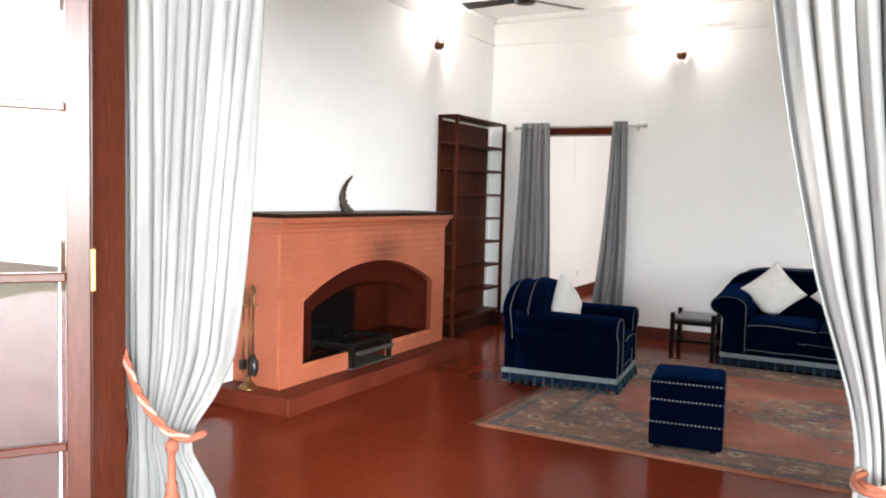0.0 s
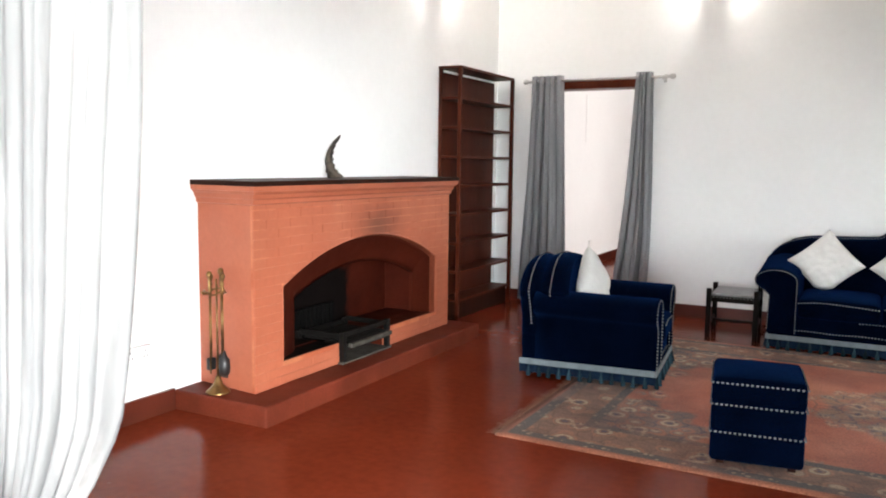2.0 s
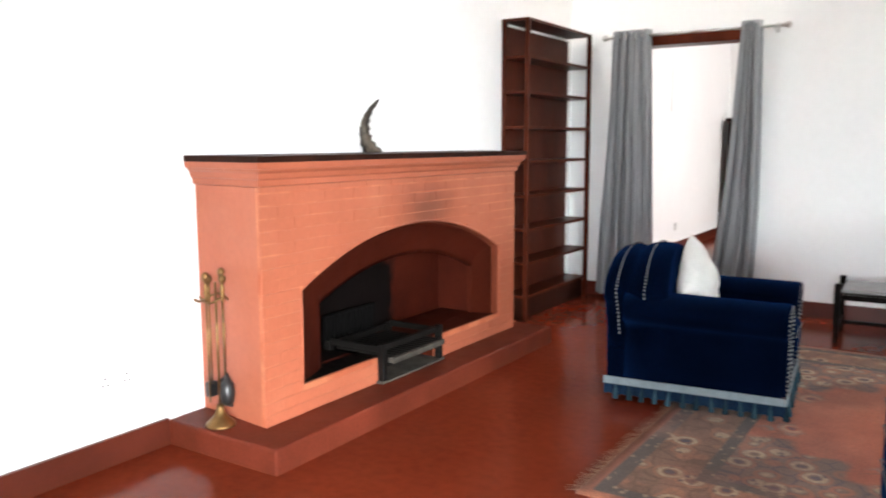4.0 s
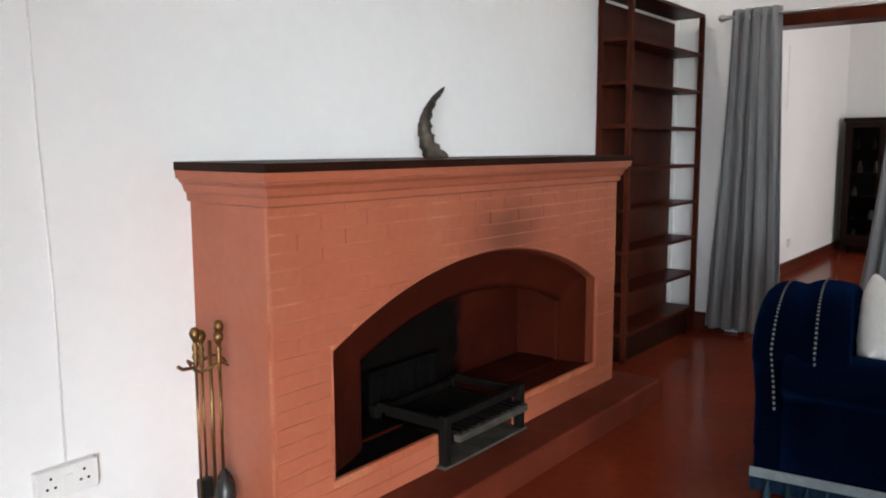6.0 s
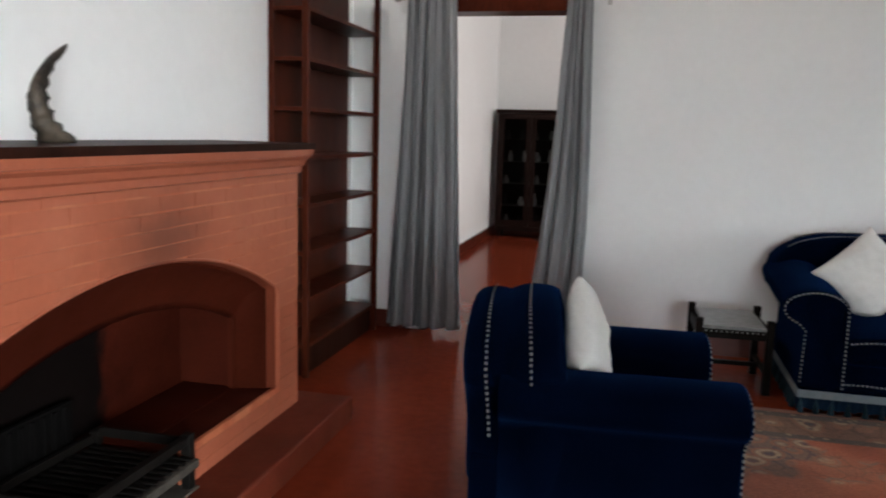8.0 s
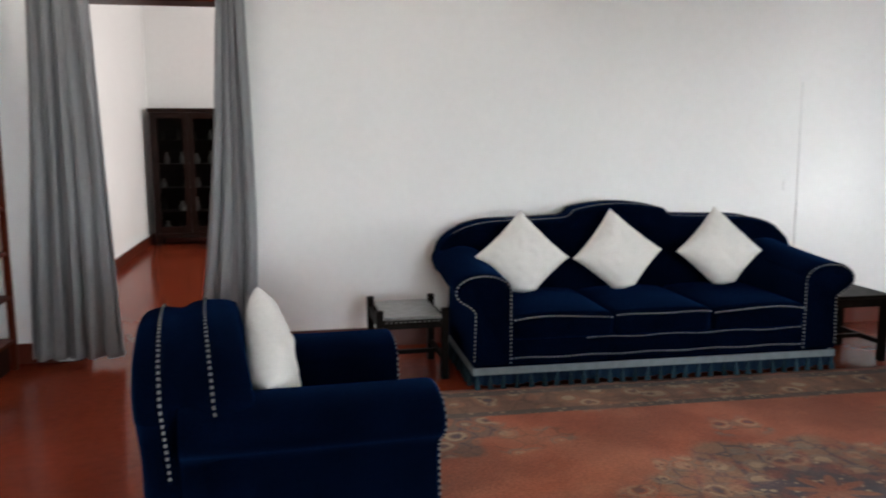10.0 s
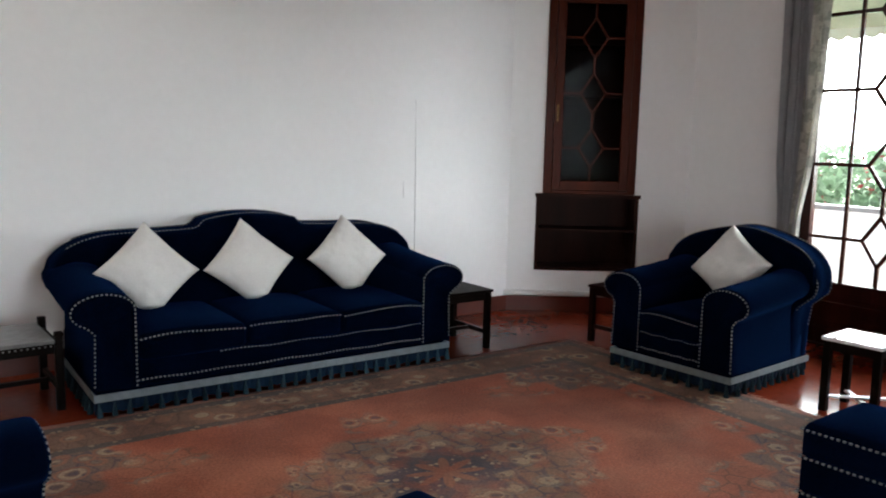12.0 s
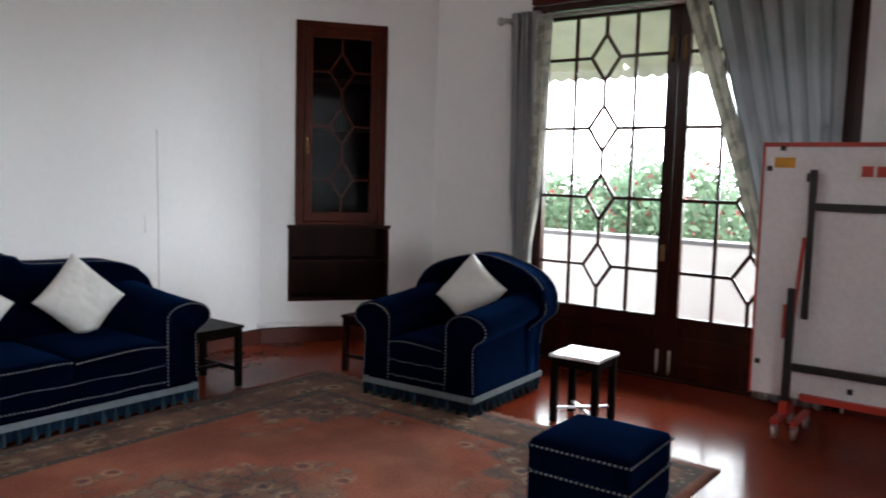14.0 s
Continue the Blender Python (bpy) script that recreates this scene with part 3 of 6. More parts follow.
def lay_bricks():
    rng = random.Random(4)
    rows = int((FZ - HZ) / BH)
    for r in range(rows):
        z = HZ + (r + 0.5) * BH
        y = FY0
        first = r % 2
        while y < FY1 - 0.05:
            full = not first
            first = 0
            L = BL if full else BL / 2
            if y + L > FY1 + 0.01:
                L, full = BL / 2, False
                if y + L > FY1 + 0.01:
                    break
            a, b = y, y + L
            y += L
            lo, hi = z - (BH - BJ) / 2, z + (BH - BJ) / 2
            if lo < OB and b > N0 and a < N1:
                if a < N0 - 0.02:
                    b = N0 - 0.004
                elif b > N1 + 0.02:
                    a = N1 + 0.004
                else:
                    continue
            steps = [a + (b - a) * i / 8 for i in range(9)]
            edge = [(q, max(lo, arch_z(q, OY0, OY1, OS, OT) + 0.006) if OY0 - 0.005 < q < OY1 + 0.005 and hi > OB else lo) for q in steps]
            keep = [p for p in edge if p[1] < hi - 0.004]
            if lo > OB and hi < OS:
                keep = [p for p in edge if not OY0 - 0.005 < p[0] < OY1 + 0.005]
            if len(keep) < 2:
                continue
            whole = len(keep) == 9 and all(p[1] == lo for p in keep) and b - a > (0.2 if full else 0.1)
            # the paint lies thick towards the far end and the top, where joints nearly vanish
            thick = 0.0028 if ((a > 6.0 and z > 0.6) or z > 1.13) else rng.choice((0, 0, 0.0006, 0.0012, 0.0018))
            if not whole:
                bm = bmesh.new()
                c = Vector((0, (a + b) / 2, z))
                poly = [(q, w) for q, w in keep] + [(keep[-1][0], hi), (keep[0][0], hi)]
                back_v = [bm.verts.new(Vector((-0.004, q, w)) - c) for q, w in poly]
                face_v = [bm.verts.new(Vector((0.004, q, w)) - c) for q, w in poly]
                for j in range(len(poly)):
                    k = (j + 1) % len(poly)
                    bm.faces.new((back_v[j], back_v[k], face_v[k], face_v[j]))
                bm.faces.new(face_v)
                ob = part("brick", bm, TERRA, fireplace)
                ob.matrix_basis = pose(FX - thick, (a + b) / 2, z)
                continue
            ob = new("brick", BRICK_FULL if full else BRICK_HALF)
            ob.parent = fireplace
            ob.matrix_basis = pose(FX - thick + rng.uniform(-0.0003, 0.0003), (a + b) / 2, z + rng.uniform(-0.0008, 0.0008), rng.uniform(-0.25, 0.25), rng.uniform(-0.9, 0.6) * (0.3 if thick > 0.002 else 1), 0)


# mantel: coved moulding and dark shelf
def moulding(bm, prof, x_wall, y0, y1, x_front):
    """Sweeps a profile of (out, z) round three sides."""
    loops = []
    for o, z in prof:
        loops.append([(x_wall, y0 + SPLAY - o, z), (x_front + o, y0 - o, z), (x_front + o, y1 + o, z), (x_wall, y1 + o, z)])
    rings = [[bm.verts.new(p) for p in lp] for lp in loops]
    for A, B in zip(rings, rings[1:]):
        for j in range(3):
            bm.faces.new((A[j], A[j + 1], B[j + 1], B[j]))
    bm.faces.new(rings[-1])
    bm.faces.new(rings[0][::-1])


bm = bmesh.new()
moulding(bm, [(0.0035, 1.192), (0.013, 1.197), (0.015, 1.222), (0.024, 1.230), (0.031, 1.252), (0.044, 1.264), (0.045, 1.270), (0.054, 1.272), (0.057, 1.294), (0.057, 1.2995)], XW + 0.003, FY0, FY1, FX)
part("moulding", bm, TERRA, fireplace, "coved terracotta moulding")
part("mantelshelf", prism(bmesh.new(), [(XW + 0.003, FY0 + SPLAY - 0.06), (FX + 0.062, FY0 - 0.062), (FX + 0.062, FY1 + 0.062), (XW + 0.003, FY1 + 0.062)], 0.028, Matrix.Translation((0, 0, 1.300))), DARKWOOD, fireplace, "dark brown painted mantelshelf")
hearth = tagged(part("hearth", boxes((XW + 0.003, 4.200, -0.03, -3.135, 6.87, HZ), bevel=0.012), HEARTH, None), "low red cement hearth slab before the fireplace", "hearth")


def fire_grate():
    g = thing("fire_grate", pose(-3.36, 5.46, HZ + 0.012, 0, 0, 0), "sooty iron basket grate standing in the fireplace", "grate")
    for x, y in ((0.03, -0.27), (0.03, 0.27), (-0.34, -0.27), (-0.34, 0.27)):
        part("leg", boxes((x - 0.018, y - 0.018, 0, x + 0.018, y + 0.018, 0.20 if x > 0 else 0.17), bevel=0.003), IRON, g)
    for z in (0.165,):
        part("front_rail", boxes((0.015, -0.25, z, 0.045, 0.25, z + 0.03), bevel=0.003), IRON, g)
    part("front_rail", boxes((0.02, -0.25, 0.07, 0.04, 0.25, 0.09), bevel=0.003), IRON, g)
    part("side_rail", boxes((-0.325, -0.28, 0.15, 0.012, -0.262, 0.185), bevel=0.003), IRON, g)
    part("side_rail", boxes((-0.325, 0.262, 0.15, 0.012, 0.28, 0.185), bevel=0.003), IRON, g)
    part("back_rail", boxes((-0.352, -0.25, 0.13, -0.33, 0.25, 0.16), bevel=0.003), IRON, g)
    bar = part("bar", boxes((-0.325, -0.009, 0.115, 0.075, 0.009, 0.132), bevel=0.003), IRON, g, m=pose(0, -0.22, 0))
    for i in range(1, 12):
        again(bar, pose(0, -0.22 + i * 0.04, 0, 0, 0, 0))
    part("ash_lip", boxes((0.055, -0.25, 0.095, 0.09, 0.25, 0.125), bevel=0.006), ASH, g, "ash-greyed iron lip")
    part("backplate", boxes((-0.40, -0.26, 0.02, -0.375, 0.2, 0.30), bevel=0.008), SOOT, g)
    slat = part("upright", boxes((-0.372, -0.008, 0.16, -0.36, 0.008, 0.29)), SOOT, g, m=pose(0, -0.2, 0))
    for i in range(1, 8):
        again(slat, pose(0, -0.2 + 0.05 * i, 0))
    return g


fire_grate()


def fire_tools():
    g = thing("fire_tool_stand", pose(-3.56, 4.283, HZ), "aged brass fireside tool stand with knobbed handles", "fire tools")
    bm = bmesh.new()
    spin(bm, [(0.066, 0), (0.07, 0.006), (0.066, 0.014), (0.05, 0.028), (0.028, 0.05), (0.016, 0.085), (0.012, 0.10)], 20)
    part("base", bm, BRASS, g, "turned brass foot", smooth=True)
    bm = bmesh.new()
    tube(bm, [(0, 0, 0.09), (0, 0, 0.66)], 0.006)
    part("pole", bm, BRASS, g)

    def handle(x, y, top, low):
        bm = bmesh.new()
        spin(bm, [(0.004, top - 0.12), (0.009, top - 0.11), (0.006, top - 0.1), (0.011, top - 0.085), (0.006, top - 0.07), (0.011, top - 0.055), (0.006, top - 0.042), (0.008, top - 0.035), (0.016, top - 0.02), (0.017, top - 0.008), (0.012, top + 0.004), (0.003, top + 0.009)], 12, Matrix.Translation((x, y, 0)))
        h = part("handle", bm, BRASS, g, smooth=True)
        bm = bmesh.new()
        tube(bm, [(x, y, top - 0.115), (x, y, low)], 0.0045)
        part("shaft", bm, BRASS, h)
        return h

    handle(-0.01, -0.045, 0.70, 0.12)
    handle(0.0, 0.035, 0.71, 0.2)
    handle(0.045, 0.0, 0.69, 0.25)
    handle(-0.045, 0.0, 0.68, 0.2)
    bm = bmesh.new()
    loop = [(-0.012 + 0.06 * math.cos(u), 0.06 * math.sin(u), 0.585 + 0.012 * math.cos(3 * u)) for u in [2 * math.pi * i / 20 for i in range(20)]]
    tube(bm, loop, 0.005, 6, closed=True)
    tube(bm, [(0, -0.06, 0.585), (-0.0, -0.10, 0.588), (0, -0.115, 0.60)], 0.006, 6)
    part("hook_ring", bm, BRASS, g, "curled brass hook ring")
    bm = bmesh.new()
    spin(bm, [(0.012, 0.10), (0.03, 0.12), (0.034, 0.16), (0.03, 0.20), (0.016, 0.215), (0.006, 0.25)], 12, Matrix.Translation((0.047, 0.005, 0)))
    part("brush_head", bm, BLACK, g, "black bristle brush head", smooth=True)
    bm = bmesh.new()
    prism(bm, [(-0.035, 0.05), (0.035, 0.05), (0.042, 0.16), (0.015, 0.19), (-0.015, 0.19), (-0.042, 0.16)], 0.006, Matrix.Translation((0.0, 0.045, 0.03)) @ Matrix.Rotation(radians(90), 4, "X"))
    part("shovel_blade", bm, BLACK, g, "blackened shovel blade")
    bm = bmesh.new()
    box(bm, -0.062, -0.03, 0.13, -0.028, 0.02, 0.2, bevel=0.008)
    part("tong_jaw", bm, BLACK, g, "blackened tong jaws")
    return g


fire_tools()


def horn_carving():
    bm = bmesh.new()
    pts = []
    for i in range(33):
        u = i / 32
        pts.append(Vector((0, -0.015 - 0.10 * math.sin(u * math.pi * 0.9) * (1 - 0.25 * u) + 0.075 * u ** 2.5, 0.296 * u)))
    loops = []
    for i, p in enumerate(pts):
        u = i / 32
        r = 0.060 * (1 - u) ** 0.6 * (1 - 0.22 * math.sin(u * math.pi)) + 0.002
        ring = []
        for j in range(18):
            an = 2 * math.pi * j / 18
            rr = r * (1 + 0.22 * noise.noise(Vector((math.cos(an) * 1.8, math.sin(an) * 1.8, u * 16))))
            if 0.12 < u < 0.85 and math.cos(an) > 0.1:
                rr *= 0.74 + 0.16 * math.sin(u * 46) + 0.10 * math.sin(u * 97 + an * 3)
            ring.append((p.x + rr * 0.75 * math.sin(an), p.y + rr * math.cos(an), p.z))
        loops.append(ring)
    loft(bm, loops)
    ob = part("carved_horn", bm, HORN)
    ob.matrix_world = pose(-3.56, 5.452, 1.329, 0, 0, 0)
    return tagged(ob, "dark carved horn ornament standing on the mantelshelf", "ornament")


horn_carving()


# ---- bookcase ----
def bookcase():
    x0, x1, y0, y1, z1 = XW + 0.004, -3.595, 7.385, 8.58, 2.29
    b = thing("bookcase", pose(0, 0, 0), "tall empty open bookcase of red-brown wood beside the fireplace", "bookcase")
    for x, y in ((x0, y0), (x1 - 0.035, y0), (x1 - 0.028, y1 - 0.03)):
        part("post", boxes((x, y, 0, x + 0.035, y + 0.03, z1), bevel=0.002), SHELFWOOD, b)
    part("back_panel", boxes((x0 + 0.001, y0 + 0.031, 0.17, x0 + 0.012, y1 - 0.001, z1 - 0.024)), SHELFWOOD, b, "red-brown plywood back")
    part("top", boxes((x0, y0 - 0.004, z1, x1 + 0.002, y1 + 0.004, z1 + 0.022), bevel=0.002), SHELFWOOD, b)
    n = 8
    sh = boxes((x0 + 0.013, y0 + 0.002, -0.011, x1 - 0.004, y1 - 0.002, 0.011), bevel=0.002)
    s = part("shelf", sh, SHELFWOOD, b, m=pose(0, 0, 0.18))
    for i in range(1, n):
        again(s, pose(0, 0, 0.18 + i * (z1 - 0.18) / n))
    part("plinth", boxes((x0 + 0.02, y0 + 0.035, 0, x1 - 0.036, y1 - 0.032, 0.168)), DARKWOOD, b)
    return b


bookcase()


# ---- upholstery ----
def cord(parent, pts, r=0.0044, step=0.011, name="braided_piping"):
    bm = bmesh.new()
    tube(bm, resample(pts, step), r, 6, 2)
    return part(name, bm, [CORDW, NAVY], parent, "white and navy twisted piping")


def arm_profile(inner, outer, top, roll_r, base_z, over, n=16):
    """Front outline of a scroll arm in (x, z), for the right arm, inner < outer."""
    cx, cz = outer - roll_r + over, top - roll_r
    pts = [(inner, base_z), (inner, cz)]
    for i in range(n + 1):
        a = math.pi - (math.pi * 1.32) * i / n
        rx = (cx + roll_r - inner) / 2 + 0.0
        pts.append(((inner + cx + roll_r) / 2 + rx * math.cos(a), cz + roll_r * math.sin(a)))
    pts.append((outer - 0.01, cz - roll_r * 1.25))
    pts.append((outer, base_z))
    return pts


def tassel_mesh():
    bm = bmesh.new()
    spin(bm, [(0.003, 0.0), (0.007, -0.006), (0.004, -0.014), (0.009, -0.028), (0.017, -0.068), (0.016, -0.076)], 7)
    me = bpy.data.meshes.new("tassel")
    bm.to_mesh(me)
    bm.free()
    me.materials.append(TEALTASSEL)
    return me


TASSEL = tassel_mesh()


def seat_unit(name, m, W, D, hump, cushions, label, category, arm_top=0.635, over=0.085, wing=0.15, lean=0.16, drop=0.0, rise=1.0):
    """Rolled-arm upholstered seat. Local x across, y from the front (0) to the back (D)."""
    g = thing(name, m, label, category)
    B0, B1 = 0.135, 0.30
    aw = 0.215
    hw = W / 2
    part("base", boxes((-hw + 0.012, 0.03, 0.06, hw - 0.012, D - 0.06, B1), bevel=0.02), NAVY, g)
    part("front_panel", boxes((-hw + aw - 0.005, 0.012, 0.137, hw - aw + 0.005, 0.06, 0.31), bevel=0.012), NAVY, g)
    # scroll arms: the front drops a little
    for s in (1, -1):
        loops = []
        prof = arm_profile(hw - aw, hw, arm_top, 0.092, 0.136, over)
        cxm = sum(p[0] for p in prof) / len(prof)
        czm = arm_top * 0.6
        for y, k, dz in ((0.016, 0.86, 0), (0.004, 0.95, 0), (0.0, 0.985, 0), (0.012, 1.0, 0), (0.10, 1.0, 0.003), (D * 0.4, 1.0, 0.022), (D * 0.7, 1.0, 0.05), (D - 0.16, 1.0, 0.07)):
            lp = []
            for x, z in prof:
                xx, zz = cxm + (x - cxm) * k, czm + (z - czm) * k
                if z > 0.3:
                    zz += dz * rise
                lp.append((s * xx, y, zz))
            loops.append(lp)
        bm = bmesh.new()
        loft(bm, loops)
        arm = part("arm", bm, NAVY, g, smooth=True)
        outline = [(s * (cxm + (x - cxm) * 0.955), -0.002, czm + (z - czm) * 0.955) for x, z in prof]
        cord(arm, outline)
    # back: lofted from the front to the back, leaning
    n = 72
    outline = []
    bw = hw + wing
    for i in range(n + 1):
        u = -1 + 2 * i / n
        edge = (1 - abs(u) ** (6.0 if W > 1.5 else 2.8 if lean < 0.1 else 4.5)) ** 0.5
        z = 0.60 - drop + (hump(u) - 0.60) * edge
        outline.append((bw * u, z))
    outline = outline[::-1]
    low = [(-bw + 0.02, 0.54), (-hw - 0.012, 0.46), (-hw - 0.004, 0.36), (-hw - 0.002, 0.13), (hw + 0.002, 0.13), (hw + 0.004, 0.36), (hw + 0.012, 0.46), (bw - 0.02, 0.54)]
    ring = outline + low

    def deep(y, z):
        """The back grows thinner towards its rounded top."""
        s = min(max(z - 0.60, 0) / 0.3, 1.0) if lean < 0.1 else 0.0
        return D - 0.14 + (y - D + 0.14) * (1 - 0.16 * s * s)

    zc = 0.55
    loops = []
    shape = ((0.255, 0.80), (0.275, 0.90), (0.265, 0.96), (0.235, 0.99), (0.19, 1.0), (0.15, 0.985), (0.12, 0.978), (0.09, 0.988), (0.065, 0.998), (0.035, 0.985), (0.012, 0.95), (0.0, 0.90), (-0.003, 0.80))
    rows = ((0.232, 0.985, 3), (0.06, 0.995, 5))
    if lean < 0.1:
        # a plump front pad stands over a lower, rounded roll behind it
        shape = ((0.33, 0.78), (0.35, 0.88), (0.345, 0.94), (0.32, 0.975), (0.285, 0.995), (0.24, 1.0), (0.20, 0.985), (0.17, 0.95), (0.152, 0.915), (0.135, 0.905), (0.11, 0.925), (0.08, 0.935), (0.045, 0.92), (0.018, 0.885), (0.0, 0.82), (-0.006, 0.72))
        rows = ((0.232, 1.002, 3), (0.08, 0.940, 5))
    for y, k in ((D - o, q) for o, q in shape):
        lp = []
        for x, z in ring:
            kx = 1 - (1 - k) * 0.35 if W > 1.5 else 1 - (1 - k) * 0.75
            zz = zc + (z - zc) * k
            lp.append((x * kx + (0.032 if W > 1.5 else 0.0), deep(y, z) + max(z - 0.35, 0) * lean - 0.05, zz))
        loops.append(lp)
    bm = bmesh.new()
    loft(bm, loops)
    back = part("backrest", bm, NAVY, g, smooth=True)
    for y, k, skip in ((D - o, q, n_) for o, q, n_ in rows):
        kx = 1 - (1 - k) * 0.35 if W > 1.5 else 1 - (1 - k) * 0.75
        run = outline[skip:-skip]
        if W < 1.5:
            tail = [(bw + 0.003, 0.60), (bw - 0.006, 0.545), (hw + 0.018, 0.46), (hw + 0.010, 0.33 if y > D - 0.1 else 0.44)]
            run = [p for p in reversed(tail)] + [p for p in run if p[1] > 0.62] + [(-x, z) for x, z in tail]
        cord(back, [(x * kx * 1.004 + (0.032 if W > 1.5 else 0.0), deep(y, z) + max(z - 0.35, 0) * lean - 0.05, zc + (z - zc) * k + 0.004) for x, z in run])
    # seat cushions
    iw = W - 2 * aw + 0.01
    cw = iw / cushions
    for i in range(cushions):
        x0 = -iw / 2 + i * cw
        bm = bmesh.new()
        box(bm, x0 + 0.003, -0.02, 0.275, x0 + cw - 0.003, D - 0.24, 0.425, bevel=0.035, segs=4)
        bmesh.ops.subdivide_edges(bm, edges=[e for e in bm.edges if e.calc_length() > 0.12], cuts=5, use_grid_fill=True)
        for v in bm.verts:
            u, w = (v.co.x - x0) / cw * 2 - 1, (v.co.y + 0.02) / (D - 0.22) * 2 - 1
            if v.co.z > 0.36:
                v.co.z += 0.028 * (1 - u * u) * (1 - w * w) - 0.012 * abs(u) ** 4
        c = part("seat_cushion", bm, NAVY, g, smooth=True)
        sag = [(x0 + 0.012 + (cw - 0.024) * j / 14, -0.023, 0.404 - 0.012 * abs(2 * j / 14 - 1) ** 3 + 0.006 * math.sin(i * 2 + j * 0.4)) for j in range(15)]
        cord(c, sag)
    cord(g, [(-iw / 2 + iw * j / 30, 0.008, 0.172 + 0.003 * math.sin(j)) for j in range(31)], r=0.005)
    cord(g, [(-iw / 2 + iw * (0.25 if cushions > 1 else 0.0) + iw * (0.75 if cushions > 1 else 1) * j / 30, 0.008, 0.27 + 0.004 * math.sin(j * 0.7)) for j in range(31)], r=0.0035)
    # braid band and fringe
    hb = hw + 0.004
    part("braid_band", boxes((-hb, -0.004, 0.088, hb, 0.006, 0.128), bevel=0.003), BRAID, g, "grey-blue woven braid")
    for s in (-1, 1):
        part("braid_band", boxes((min(s * hb, s * (hb - 0.01)), 0.008, 0.088, max(s * hb, s * (hb - 0.01)), D - 0.05, 0.128), bevel=0.003), BRAID, g, "grey-blue woven braid")
    fr = bmesh.new()
    for a, b, fixed, axis in ((-hb, hb, 0.0, 0), (0.0, D - 0.05, -hb + 0.006, 1), (0.0, D - 0.05, hb - 0.006, 1)):
        k = int((b - a) / 0.02)
        prev = None
        for i in range(k + 1):
            s_ = a + (b - a) * i / k
            off = 0.006 * (i % 2) + 0.002
            p = (s_, fixed + off) if axis == 0 else (fixed + (off if fixed < 0 else -off), s_)
            t0, t1 = fr.verts.new((*p, 0.10)), fr.verts.new((*p, 0.022 + 0.012 * abs(math.sin(i * 0.9))))
            if prev:
                fr.faces.new((prev[0], prev[1], t1, t0))
            prev = (t0, t1)
    part("fringe", fr, NAVYFRINGE, g, "dark navy bullion fringe")
    rng = random.Random(int(W * 100))
    k = max(2, int(W / 0.074))
    for i in range(k):
        o = new("tassel", TASSEL)
        o.parent = g
        o.matrix_basis = pose(-hb + 0.02 + (2 * hb - 0.04) * i / (k - 1), -0.006, 0.088, rng.uniform(-4, 4), rng.uniform(-5, 5), 0)
    kd = int(D / 0.074)
    for s in (-1, 1):
        for i in range(1, kd):
            o = new("tassel", TASSEL)
            o.parent = g
            o.matrix_basis = pose(s * (hb + 0.004), i * (D - 0.05) / kd, 0.088, rng.uniform(-5, 5), rng.uniform(-4, 4), 0)
    foot = part("foot", boxes((-0.025, -0.025, 0, 0.025, 0.025, 0.07), bevel=0.004), DARKWOOD, g, m=pose(-hw + 0.1, 0.1, 0))
    for x, y in ((hw - 0.1, 0.1), (-hw + 0.1, D - 0.1), (hw - 0.1, D - 0.1)):
        again(foot, pose(x, y, 0))
    return g


def sofa_hump(u):
    a = abs(u)
    if a < 0.262:
        return 0.950 - 0.040 * (a / 0.262) ** 2
    if a < 0.285:
        return 0.910 - 0.044 * (a - 0.262) / 0.023
    return 0.866 - 0.010 * math.sin(min((a - 0.285) / 0.45, 1.0) * math.pi) + 0.004 * a


def turned_chair_hump(u):
    a = abs(u)
    return 0.868 - 0.085 * a ** 1.9


def chair_hump(u):
    a = abs(u)
    return 0.915 - 0.10 * a ** 1.7 + 0.008 * math.cos(a * 6)


seat_unit("sofa", pose(0.105, 7.635, 0, 0, 0, -0.4), 2.18, 0.95, sofa_hump, 3, "long navy velvet sofa with rolled arms and tasselled fringe", "sofa", 0.650, 0.105, 0.125)
seat_unit("armchair", pose(-1.505, 6.415, 0, 0, 0, 95.5), 0.84, 0.965, turned_chair_hump, 1, "navy velvet armchair turned away, with a tasselled fringe", "armchair", 0.588, 0.082, 0.04, 0.07, 0.05, 0.2)
seat_unit("armchair", pose(2.062, 6.550, 0, 0, 0, -86.6), 0.86, 0.96, chair_hump, 1, "navy velvet armchair with white piping beside the garden doors", "armchair", 0.635, 0.085, 0.115)


